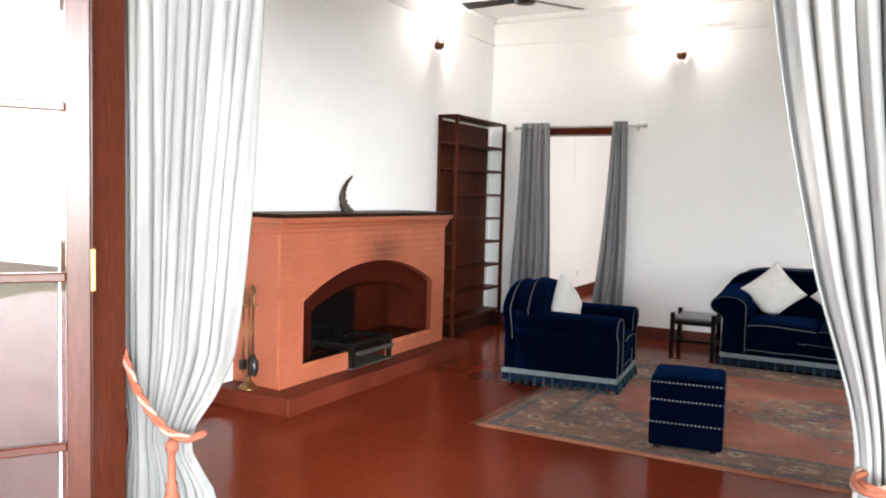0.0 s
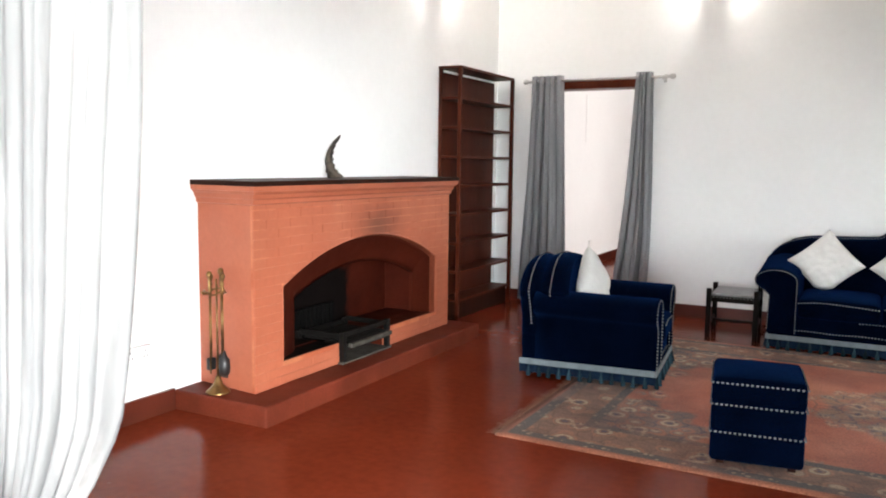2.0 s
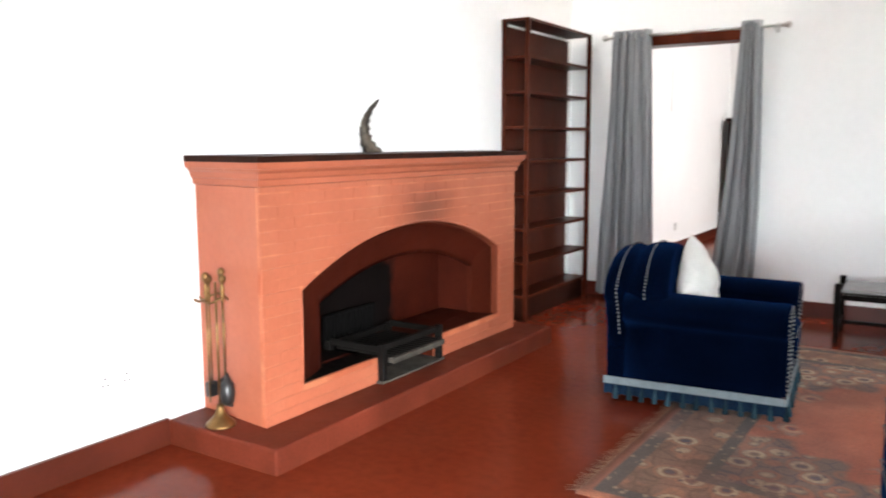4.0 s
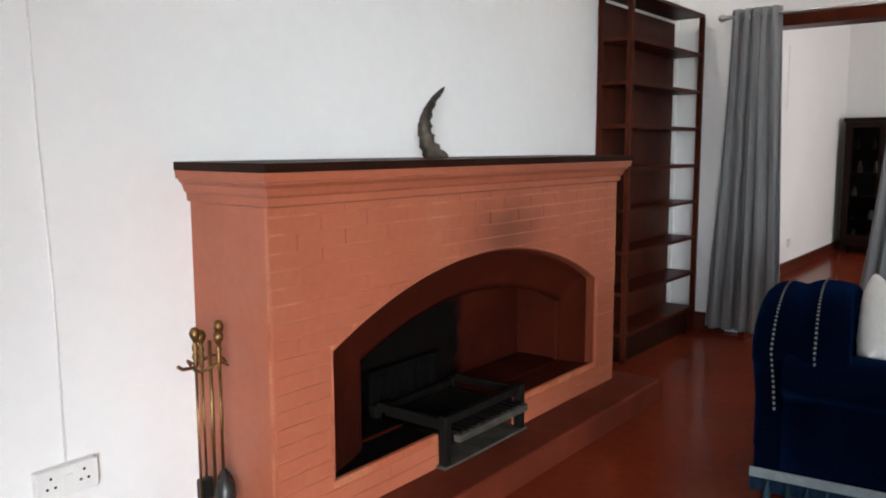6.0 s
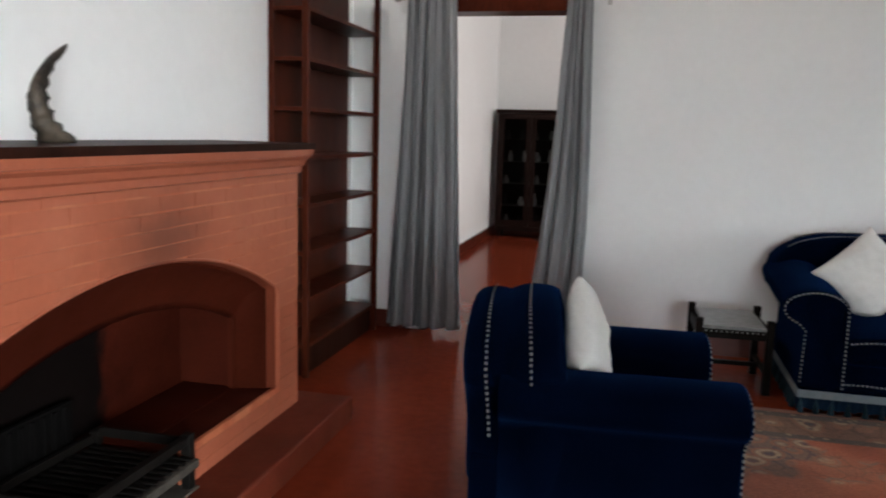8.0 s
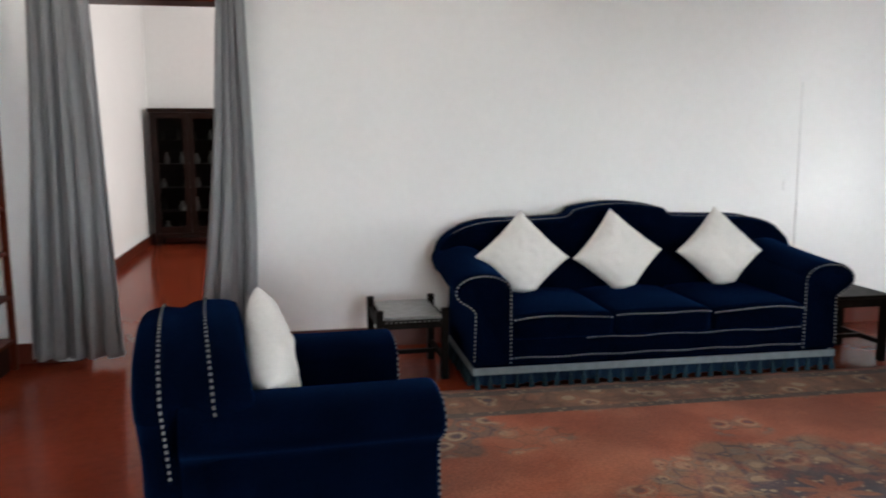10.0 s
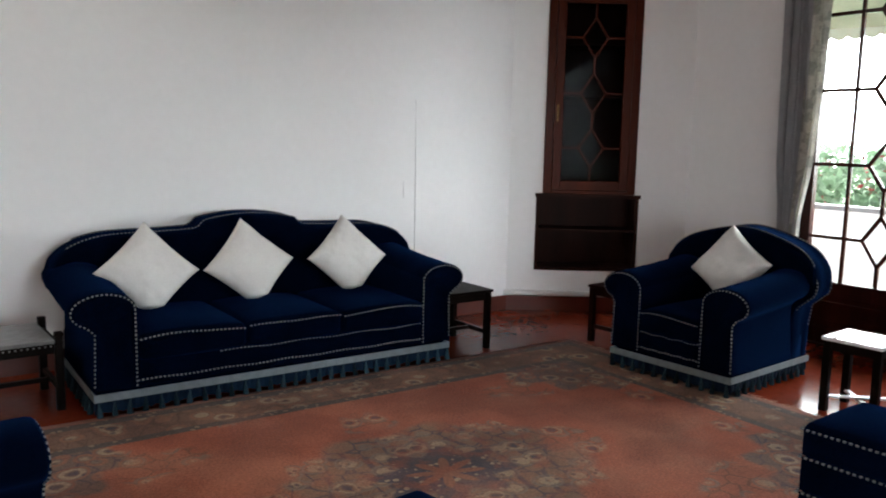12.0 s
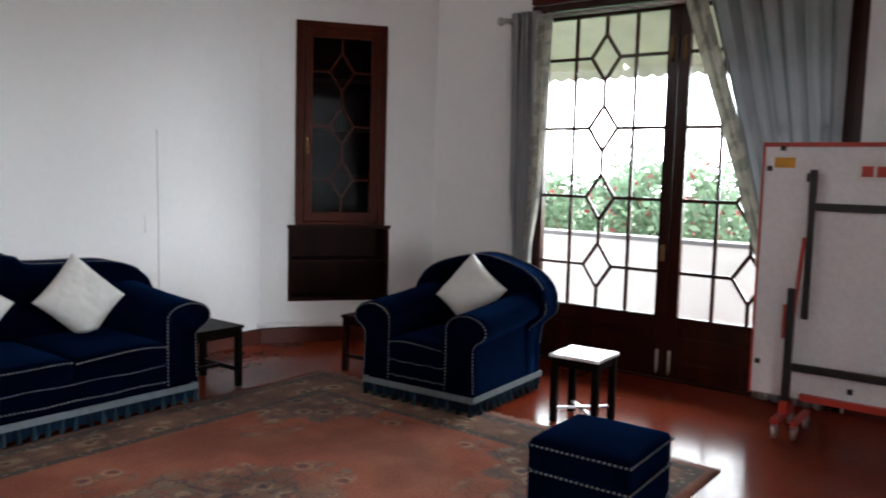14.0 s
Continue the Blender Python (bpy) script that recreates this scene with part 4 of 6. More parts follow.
def cushion_mesh(size, puff, seed):
    bm = bmesh.new()
    n = 34
    for s in (1, -1):
        grid = []
        for i in range(n + 1):
            row = []
            for j in range(n + 1):
                u, v = -1 + 2 * i / n, -1 + 2 * j / n
                pin = 1 - 0.075 * (1 - u ** 2) ** 1.0 * abs(v) ** 2
                pin2 = 1 - 0.075 * (1 - v ** 2) ** 1.0 * abs(u) ** 2
                h = puff * ((1 - u ** 4) * (1 - v ** 4)) ** 0.55
                h *= 1 + 0.10 * noise.noise(Vector((u * 2.2 + seed, v * 2.2, s)))
                h += 0.006 * noise.noise(Vector((u * 5 + seed, v * 5, s * 3))) * (1 - u ** 4) * (1 - v ** 4)
                # creases running in from the seams, and a crushed lower corner
                h += 0.005 * math.sin(9 * u + 5 * noise.noise(Vector((u * 3 + seed, v * 3, 7)))) * abs(v) ** 3 * (1 - u ** 4) * (1 - v ** 8)
                h += 0.005 * math.sin(9 * v + 5 * noise.noise(Vector((v * 3, u * 3 + seed, 9)))) * abs(u) ** 3 * (1 - v ** 4) * (1 - u ** 8)
                d = max((u - v) / 2 - 0.72, 0) * 0.93
                h += 0.03 * d + (0.012 * math.sin(26 * (u + v)) * d * 4)
                row.append(bm.verts.new((size / 2 * (u * pin2 - d), s * max(h, 0) if min(1 - abs(u), 1 - abs(v)) > 0.001 else 0, size / 2 * (v * pin + d))))
            grid.append(row)
        for i in range(n):
            for j in range(n):
                bm.faces.new((grid[i][j], grid[i + 1][j], grid[i + 1][j + 1], grid[i][j + 1])).smooth = True
    bmesh.ops.remove_doubles(bm, verts=bm.verts, dist=0.0008)
    return bm


def cushion(m, seed, label, size=0.40, group="cream scatter cushions"):
    ob = part("cushion", cushion_mesh(size, 0.075, seed), PILLOW)
    ob.matrix_world = m
    return tagged(ob, label, "cushion", group)


for k, (x, y, tilt, spin_deg) in enumerate(((-0.60, 8.05, -20, 47), (0.0, 8.05, -20, 41), (0.67, 8.05, -20, 46))):
    cushion(pose(x, y, 0.672, tilt, 0, 0) @ pose(0, 0, 0, 0, spin_deg, 0), k * 3.1, "cream cotton scatter cushion standing on its corner on the sofa", 0.41)
cushion(pose(-2.00, 6.34, 0.60, 0, 0, 88) @ pose(0, 0, 0, -10, 0, 0) @ pose(0, 0, 0, 0, 44, 0), 11.0, "cream cotton scatter cushion leaning in the armchair", 0.40)
cushion(pose(2.64, 6.55, 0.675, 0, 0, -86) @ pose(0, 0, 0, -18, 0, 0) @ pose(0, 0, 0, 0, 36, 0), 17.0, "cream cotton scatter cushion tilted in the armchair by the doors", 0.40)


def ottoman(m, label, w=0.42, d=0.43, h=0.435):
    g = thing("ottoman", m, label, "ottoman", "navy box ottomans")
    z0 = 0.02
    for i, (a, b, k) in enumerate(((0.02, 0.165, 1.0), (0.165, 0.30, 1.0), (0.30, 0.415, 1.0))):
        bm = bmesh.new()
        box(bm, -w / 2, -d / 2, a, w / 2, d / 2, b, bevel=0.02, segs=3)
        part("tier", bm, NAVY, g)
    bm = bmesh.new()
    box(bm, -w / 2 + 0.004, -d / 2 + 0.004, 0.36, w / 2 - 0.004, d / 2 - 0.004, 0.43, bevel=0.02, segs=3)
    bmesh.ops.subdivide_edges(bm, edges=[e for e in bm.edges if e.calc_length() > 0.1], cuts=6, use_grid_fill=True)
    for v in bm.verts:
        if v.co.z > 0.425:
            u, q = v.co.x / w * 2, v.co.y / d * 2
            v.co.z += 0.022 * (1 - u * u) * (1 - q * q)
    part("top_pad", bm, NAVY, g, smooth=True)
    for z in (0.165, 0.30, 0.405):
        e = 0.003
        a, b = w / 2 + e, d / 2 + e
        cord(g, [(-a, -b, z), (a, -b, z), (a, b, z), (-a, b, z), (-a, -b, z)])
    foot = part("foot", boxes((-0.018, -0.018, 0, 0.018, 0.018, 0.024)), DARKWOOD, g, m=pose(-w / 2 + 0.05, -d / 2 + 0.05, 0))
    for x, y in ((1, -1), (1, 1), (-1, 1)):
        again(foot, pose(x * (w / 2 - 0.05), y * (d / 2 - 0.05), 0))
    return g


ottoman(pose(-0.765, 5.085, 0.012, 0, 0, 8), "navy velvet box ottoman with white piping on the rug")
ottoman(pose(1.13, 4.81, 0.012, 0, 0, 2), "navy velvet box ottoman with white piping near the rug's end", 0.455, 0.435)


# ---- side tables ----
def side_table(m, label, w=0.42, d=0.42, h=0.42, posts=False, material=BLACKWOOD, top_mat=None, crossed=False):
    g = thing("side_table", m, label, "side table", "dark low side tables")
    leg = part("leg", boxes((-0.02, -0.02, 0, 0.02, 0.02, h + (0.035 if posts else -0.022)), bevel=0.003), material, g, m=pose(-w / 2 + 0.022, -d / 2 + 0.022, 0))
    for x, y in ((1, -1), (1, 1), (-1, 1)):
        again(leg, pose(x * (w / 2 - 0.022), y * (d / 2 - 0.022), 0))
    o = -0.045 if posts else 0.008
    part("tabletop", boxes((-w / 2 - o, -d / 2 - 0.006, h - 0.02, w / 2 + o, d / 2 + 0.006, h), bevel=0.004), top_mat or material, g, "pale patterned top" if top_mat else "")
    for y in (-d / 2 + 0.014, d / 2 - 0.03):
        part("apron", boxes((-w / 2 + 0.044, y, h - 0.075, w / 2 - 0.044, y + 0.016, h - 0.022)), material, g)
    for x in (-w / 2 + 0.014, w / 2 - 0.03):
        part("apron", boxes((x, -d / 2 + 0.044, h - 0.075, x + 0.016, d / 2 - 0.044, h - 0.022)), material, g)
        if not crossed:
            part("stretcher", boxes((x - 0.002, -d / 2 + 0.044, 0.10, x + 0.02, d / 2 - 0.044, 0.128)), material, g)
    if crossed:
        reach = math.hypot(w, d) / 2 - 0.05
        for turn, z in ((math.atan2(d, w), 0.07), (-math.atan2(d, w), 0.0835)):
            bm = bmesh.new()
            box(bm, -reach, -0.014, -0.006, reach, 0.014, 0.006, bevel=0.002, m=Matrix.Translation((0, 0, z)) @ Matrix.Rotation(turn, 4, "Z"))
            part("cross_stretcher", bm, PAPERWHITE, g, "shiny white crossed stretcher")
    else:
        part("stretcher", boxes((-w / 2 + 0.036, -0.012, 0.102, w / 2 - 0.036, 0.012, 0.126)), material, g)
    if posts:
        bm = bmesh.new()
        bmesh.ops.create_icosphere(bm, subdivisions=1, radius=0.006)
        stud = part("stud", bm, CORDW, g, m=pose(-w / 2 + 0.06, -d / 2 + 0.012, h - 0.035))
        for i in range(1, 12):
            again(stud, pose(-w / 2 + 0.06 + i * (w - 0.12) / 11, -d / 2 + 0.012, h - 0.035))
    return g


TOPCLOTH = mat("grey_patterned_top", (0.15, 0.15, 0.145), 0.3, vary=0.3, scale=30, fine=0.3)
side_table(pose(-1.29, 8.11, 0, 0, 0, 2), "black-brown low table with studded apron between armchair and sofa", 0.42, 0.46, 0.38, True, BLACKWOOD, TOPCLOTH)
side_table(pose(1.435, 7.95, 0, 0, 0, 0), "black-brown low side table at the sofa's arm", 0.40, 0.44, 0.42)
side_table(pose(2.62, 7.36, 0, 0, 0, 6), "dark red-brown low side table behind the armchair", 0.42, 0.40, 0.42, False, DARKWOOD)
side_table(pose(2.53, 5.61, 0, 0, 0, 3), "dark low side table with a shiny white top", 0.30, 0.31, 0.42, False, BLACKWOOD, PAPERWHITE, True)

# ---- rug ----
def rug_material():
    m = bpy.data.materials.new("worn_persian_rug")
    m.use_nodes = True
    t = m.node_tree
    b = t.nodes["Principled BSDF"]
    b.inputs["Roughness"].default_value = 0.95
    b.inputs["Specular IOR Level"].default_value = 0.1
    b.inputs["Sheen Weight"].default_value = 0.1
    co = t.nodes.new("ShaderNodeTexCoord").outputs["Object"]
    sep = t.nodes.new("ShaderNodeSeparateXYZ")
    t.links.new(co, sep.inputs[0])

    def op(kind, a, c=0.0, d=None):
        n = t.nodes.new("ShaderNodeMath")
        n.operation = kind
        for i, v in enumerate((a, c) if d is None else (a, c, d)):
            if isinstance(v, (int, float)):
                n.inputs[i].default_value = v
            else:
                t.links.new(v, n.inputs[i])
        return n.outputs[0]

    def mix(f, a, c, mode="MIX"):
        x = t.nodes.new("ShaderNodeMix")
        x.data_type, x.blend_type = "RGBA", mode
        for sock, v in ((x.inputs[0], f), (x.inputs[6], a), (x.inputs[7], c)):
            if isinstance(v, (int, float)):
                sock.default_value = v
            elif isinstance(v, tuple):
                sock.default_value = (*v, 1)
            else:
                t.links.new(v, sock)
        return x.outputs[2]

    def noise_at(scale, detail=4.0, vec=co):
        n = t.nodes.new("ShaderNodeTexNoise")
        n.inputs["Scale"].default_value, n.inputs["Detail"].default_value = scale, detail
        t.links.new(vec, n.inputs["Vector"])
        return n.outputs["Fac"]

    def soft(v, lo, hi):
        n = t.nodes.new("ShaderNodeMapRange")
        n.interpolation_type = "SMOOTHSTEP"
        n.inputs["From Min"].default_value, n.inputs["From Max"].default_value = lo, hi
        t.links.new(v, n.inputs["Value"])
        return n.outputs["Result"]

    def cells(scale, kind="F1"):
        n = t.nodes.new("ShaderNodeTexVoronoi")
        n.feature = kind
        n.inputs["Scale"].default_value = scale
        n.inputs["Randomness"].default_value = 0.75
        t.links.new(wob, n.inputs["Vector"])
        return n

    # mirrored coordinates, slightly wavering, so that motifs repeat in four quarters
    ax, ay = op("ABSOLUTE", sep.outputs[0]), op("ABSOLUTE", sep.outputs[1])
    cb = t.nodes.new("ShaderNodeCombineXYZ")
    t.links.new(op("ADD", ax, op("MULTIPLY", op("SUBTRACT", noise_at(5), 0.5), 0.05)), cb.inputs[0])
    t.links.new(op("ADD", ay, op("MULTIPLY", op("SUBTRACT", noise_at(6), 0.5), 0.05)), cb.inputs[1])
    wob = cb.outputs[0]
    # distance from the edge
    ex, ey = op("SUBTRACT", 2.125, ax), op("SUBTRACT", 1.47, ay)
    edge = op("MINIMUM", ex, ey)
    # radius from the medallion, lobed
    rad = op("SQRT", op("ADD", op("POWER", op("MULTIPLY", sep.outputs[0], 0.82), 2.0), op("POWER", sep.outputs[1], 2.0)))
    ang = op("ARCTAN2", sep.outputs[1], op("MULTIPLY", sep.outputs[0], 0.82))
    lob = op("ADD", rad, op("MULTIPLY", op("COSINE", op("MULTIPLY", ang, 8.0)), 0.05))
    salmon, tan, navy, brown, grey = (0.42, 0.115, 0.055), (0.30, 0.185, 0.105), (0.045, 0.055, 0.085), (0.15, 0.085, 0.05), (0.24, 0.20, 0.16)
    v1, v2 = cells(7.5), cells(24.0)
    ve = cells(9.0, "DISTANCE_TO_EDGE")
    cream = (0.52, 0.41, 0.27)
    flower = soft(v1.outputs["Distance"], 0.20, 0.12)
    ringm = op("MULTIPLY", soft(v1.outputs["Distance"], 0.22, 0.26), soft(v1.outputs["Distance"], 0.44, 0.36))
    halo = op("MULTIPLY", soft(v1.outputs["Distance"], 0.42, 0.46), soft(v1.outputs["Distance"], 0.56, 0.50))
    small = soft(v2.outputs["Distance"], 0.36, 0.24)
    vine = soft(ve.outputs["Distance"], 0.055, 0.03)

    def motif_on(ground, ring_col, core_col, halo_col, vine_col):
        c = mix(op("MULTIPLY", vine, 0.7), ground, vine_col)
        c = mix(op("MULTIPLY", halo, 0.8), c, halo_col)
        c = mix(op("MULTIPLY", ringm, 0.62), c, mix(small, ring_col, core_col))
        return mix(op("MULTIPLY", flower, 0.8), c, core_col)

    # field: worn salmon with scattered motifs
    field = mix(soft(noise_at(1.3), 0.4, 0.7), salmon, (0.47, 0.165, 0.09))
    sparse = soft(noise_at(2.1, 2.0, wob), 0.53, 0.59)
    field = mix(op("MULTIPLY", sparse, 0.8), field, motif_on(field, cream, navy, grey, brown))
    # medallion
    medal = motif_on((0.27, 0.16, 0.10), cream, navy, grey, navy)
    medal = mix(op("MULTIPLY", soft(lob, 0.25, 0.22), 0.85), medal, mix(small, navy, cream))
    medal = mix(soft(lob, 0.11, 0.09), medal, (0.33, 0.14, 0.08))
    field = mix(op("MULTIPLY", soft(lob, 0.58, 0.50), op("ADD", 0.45, op("MULTIPLY", soft(noise_at(8.0), 0.35, 0.55), 0.5))), field, medal)
    # corner pieces
    cr = op("SQRT", op("ADD", op("POWER", op("SUBTRACT", 1.69, ax), 2.0), op("POWER", op("SUBTRACT", 1.03, ay), 2.0)))
    cr = op("ADD", cr, op("MULTIPLY", op("SINE", op("MULTIPLY", op("ADD", ax, op("MULTIPLY", ay, -1.0)), 16.0)), 0.05))
    field = mix(op("MULTIPLY", soft(cr, 0.60, 0.54), 0.9), field, motif_on((0.17, 0.125, 0.10), cream, navy, (0.33, 0.14, 0.08), navy))
    # border bands
    main = motif_on((0.23, 0.125, 0.08), cream, navy, (0.34, 0.16, 0.09), brown)
    guard = mix(small, (0.105, 0.085, 0.072), (0.33, 0.24, 0.16))
    col = mix(soft(edge, 0.425, 0.415), field, guard)
    col = mix(soft(edge, 0.365, 0.355), col, main)
    col = mix(soft(edge, 0.125, 0.115), col, guard)
    col = mix(soft(edge, 0.055, 0.045), col, (0.30, 0.12, 0.07))
    # wear
    col = mix(op("MULTIPLY", soft(noise_at(2.3, 8.0), 0.5, 0.75), 0.5), col, (0.40, 0.19, 0.12))
    col = mix(1.0, col, mix(soft(noise_at(90.0), 0.3, 0.7), (0.72, 0.72, 0.72), (1.2, 1.2, 1.2)), "MULTIPLY")
    col = mix(1.0, col, mix(soft(noise_at(1.9, 6.0), 0.38, 0.62), (0.60, 0.52, 0.49), (0.92, 0.88, 0.85)), "MULTIPLY")
    t.links.new(col, b.inputs["Base Color"])
    bp = t.nodes.new("ShaderNodeBump")
    bp.inputs["Strength"].default_value, bp.inputs["Distance"].default_value = 0.35, 0.004
    t.links.new(noise_at(220.0), bp.inputs["Height"])
    t.links.new(bp.outputs["Normal"], b.inputs["Normal"])
    return m


def rug():
    g = thing("rug", pose(0.125, 6.165, 0, 0, 0, -0.8), "worn salmon Persian rug with a patterned tan border", "rug")
    bm = bmesh.new()
    nx, ny = 90, 60
    vs = [[bm.verts.new((-2.125 + 4.25 * i / nx, -1.47 + 2.94 * j / ny, 0.010 + 0.0025 * noise.noise(Vector((i * 0.11, j * 0.11, 3))))) for j in range(ny + 1)] for i in range(nx + 1)]
    for i in range(nx):
        for j in range(ny):
            bm.faces.new((vs[i][j], vs[i + 1][j], vs[i + 1][j + 1], vs[i][j + 1])).smooth = True
    ed = [e for e in bm.edges if e.is_boundary]
    r = bmesh.ops.extrude_edge_only(bm, edges=ed)
    for v in r["geom"]:
        if isinstance(v, bmesh.types.BMVert):
            v.co.z = 0.0005
    part("carpet", bm, rug_material(), g)
    rng = random.Random(7)
    for s in (-1, 1):
        verts, faces = [], []
        for i in range(420):
            y = -1.46 + 2.92 * i / 419 + rng.uniform(-0.003, 0.003)
            L, dy = rng.uniform(0.03, 0.075), rng.uniform(-0.02, 0.02)
            k = len(verts)
            for q, w in ((0, 0.0022), (0.5, 0.002), (1, 0.001)):
                x = s * (2.12 + L * q)
                z = 0.008 * (1 - q) + 0.0035
                yy = y + dy * q * q
                verts += [(x, yy - w, z), (x, yy + w, z)]
            faces += [(k, k + 1, k + 3, k + 2), (k + 2, k + 3, k + 5, k + 4)]
        me = bpy.data.meshes.new("fringe")
        me.from_pydata(verts, [], faces)
        me.materials.append(RUGFRINGE)
        o = new("fringe", me)
        o.parent = g
        o["label"] = "frayed tan cotton fringe"
        o["kind"] = "stuff"


RUGFRINGE = mat("tan_rug_fringe", (0.42, 0.24, 0.15), 0.9, vary=0.2, scale=12)
rug()


LINING = mat("cream_flowered_lining", (0.60, 0.59, 0.53), 0.8, vary=0.1, scale=3, fine=0.1, second=(0.40, 0.40, 0.36), second_scale=9, second_at=(0.5, 0.56), spec=0.1)


see_through(LINING, 0.4)


# ---- curtains ----
def curtain_mesh(width_at, centre_at, z0, z1, folds, depth_at, nu=150, nv=60, seed=0, wander=0.4, sag=None):
    """A gathered cloth: width, centre and fold depth are given along the height (0 at the foot, 1 at the head)."""
    bm = bmesh.new()
    grid = []
    for j in range(nv + 1):
        v = j / nv
        row = []
        w, c, d = width_at(v), centre_at(v), depth_at(v)
        for i in range(nu + 1):
            u = i / nu
            ph = 2 * math.pi * folds * u + wander * noise.noise(Vector((u * 4 + seed, v * 1.6, 0))) * 3
            y = d * (math.sin(ph) + 0.22 * math.sin(2.3 * ph + 4 * v + seed)) * (0.75 + 0.5 * noise.noise(Vector((u * 6 + seed, 5, v * 0.8))))
            x = c + w * (u - 0.5) + 0.25 * d * math.cos(ph) + 0.10 * d * math.sin(2.7 * ph + seed)
            z = z0 + (z1 - z0) * v
            if sag:
                z += sag(u, v)
            row.append(bm.verts.new((x, y, z)))
        grid.append(row)
    for j in range(nv):
        for i in range(nu):
            bm.faces.new((grid[j][i], grid[j][i + 1], grid[j + 1][i + 1], grid[j + 1][i])).smooth = True
    return bm


def cloth(ob):
    md = ob.modifiers.new("thickness", "SOLIDIFY")
    md.thickness = 0.003
    return ob


def lerp_keys(keys):
    """A smooth curve through (place, value) keys."""
    n = len(keys)
    tang = []
    for i in range(n):
        (a, x), (b, y) = keys[max(i - 1, 0)], keys[min(i + 1, n - 1)]
        tang.append((y - x) / (b - a))

    def f(v):
        for i in range(n - 1):
            (a, x), (b, y) = keys[i], keys[i + 1]
            if v <= b or i == n - 2:
                h = b - a
                u = (v - a) / h
                return (2 * u ** 3 - 3 * u * u + 1) * x + (u ** 3 - 2 * u * u + u) * h * tang[i] + (3 * u * u - 2 * u ** 3) * y + (u ** 3 - u * u) * h * tang[i + 1]
    return f


def curtain(name, m, label, width, centre, depth, z0, z1, folds, material, rings=0, seed=0, category="curtain", wander=0.4, sag=None, extra=None):
    g = thing(name, m, label, category)
    w, c, d = lerp_keys(width), lerp_keys(centre), lerp_keys(depth)
    cl = cloth(part("cloth", curtain_mesh(w, c, z0, z1, folds, d, seed=seed, wander=wander, sag=sag), material, g, smooth=True))
    for i in range(rings):
        bm = bmesh.new()
        x = c(1) + w(1) * ((i + 0.5) / rings - 0.5)
        tube(bm, [(x, 0.026 * math.cos(a), z1 - 0.055 + 0.026 * math.sin(a)) for a in [2 * math.pi * k / 16 for k in range(16)]], 0.006, 6, closed=True)
        part("eyelet", bm, STEEL, g, "steel eyelet ring")
    return g


def rod(m, length, z, r, material, label, bracket=0.09, finial=True):
    g = thing("curtain_rod", m, label, "curtain rod")
    bm = bmesh.new()
    tube(bm, [(-length / 2, 0, z), (length / 2, 0, z)], r, 12)
    part("pole", bm, material, g)
    for s in (-1, 1):
        bm = bmesh.new()
        spin(bm, [(0.004, 0.0), (r * 1.5, 0.006), (r, 0.02), (r * 1.9, 0.045), (r * 2.2, 0.06), (r * 1.6, 0.078), (0.003, 0.088)], 12, Matrix.Translation((s * length / 2, 0, z)) @ Matrix.Rotation(s * radians(90), 4, "Y"))
        part("finial", bm, material, g, smooth=True)
        bm = bmesh.new()
        x = s * (length / 2 - 0.03)
        box(bm, x - 0.008, -0.008, z - r - 0.012, x + 0.008, bracket, z - r - 0.001)
        box(bm, x - 0.014, bracket - 0.006, z - 0.045, x + 0.014, bracket, z + 0.03)
        part("bracket", bm, material, g)
    return g


# north doorway: rod and two grey eyelet curtains
RZ = 2.275
rod(pose(-2.74, YN - 0.09, 0), 1.36, RZ, 0.0125, STEEL, "slim steel curtain rod above the open doorway")
curtain("door_curtain", pose(-3.24, YN - 0.09, 0), "long grey eyelet curtain hanging at the open doorway", [(0, 0.56), (0.4, 0.46), (0.8, 0.37), (1, 0.34)], [(0, -0.02), (0.5, -0.005), (1, 0.0)], [(0, 0.06), (1, 0.04)], 0.04, RZ + 0.05, 5.5, GREYCLOTH, 4, 1)
curtain("door_curtain", pose(-2.27, YN - 0.09, 0), "long grey eyelet curtain drawn aside at the open doorway", [(0, 0.40), (0.35, 0.30), (0.8, 0.20), (1, 0.16)], [(0, -0.10), (0.4, -0.03), (1, 0.0)], [(0, 0.06), (1, 0.045)], 0.04, RZ + 0.05, 4.5, GREYCLOTH, 3, 6)

# south doorway: two silvery white curtains tied back with cords
curtain("tied_curtain", pose(-1.58, YS + 0.075, 0), "silvery white curtain tied back with an orange and cream cord", [(0, 0.46), (0.208, 0.37), (0.26, 0.25), (0.327, 0.39), (0.372, 0.46), (0.543, 0.515), (0.729, 0.58), (1, 0.66)], [(0, -0.06), (0.208, -0.08), (0.26, -0.12), (0.327, -0.08), (0.372, -0.055), (0.543, -0.03), (0.729, -0.01), (1, 0.01)], [(0, 0.05), (0.26, 0.02), (0.4, 0.034), (1, 0.038)], 0.03, 2.72, 12, WHITECLOTH, 0, 3, wander=1.7)
curtain("tied_curtain", pose(0.26, YS + 0.075, 0), "silvery white curtain tied back with an orange and cream cord", [(0, 0.46), (0.2, 0.38), (0.36, 0.24), (0.5, 0.44), (0.7, 0.60), (1, 0.72)], [(0, 0.05), (0.36, 0.012), (0.5, 0.015), (0.7, -0.008), (1, -0.025)], [(0, 0.05), (0.36, 0.018), (0.7, 0.030), (1, 0.030)], 0.03, 2.72, 13, WHITECLOTH, 0, 9, wander=1.7)
rod(pose(-0.64, YS + 0.075, 0, 0, 0, 180), 2.75, 2.70, 0.014, STEEL, "steel curtain rod above the veranda doorway", 0.073)


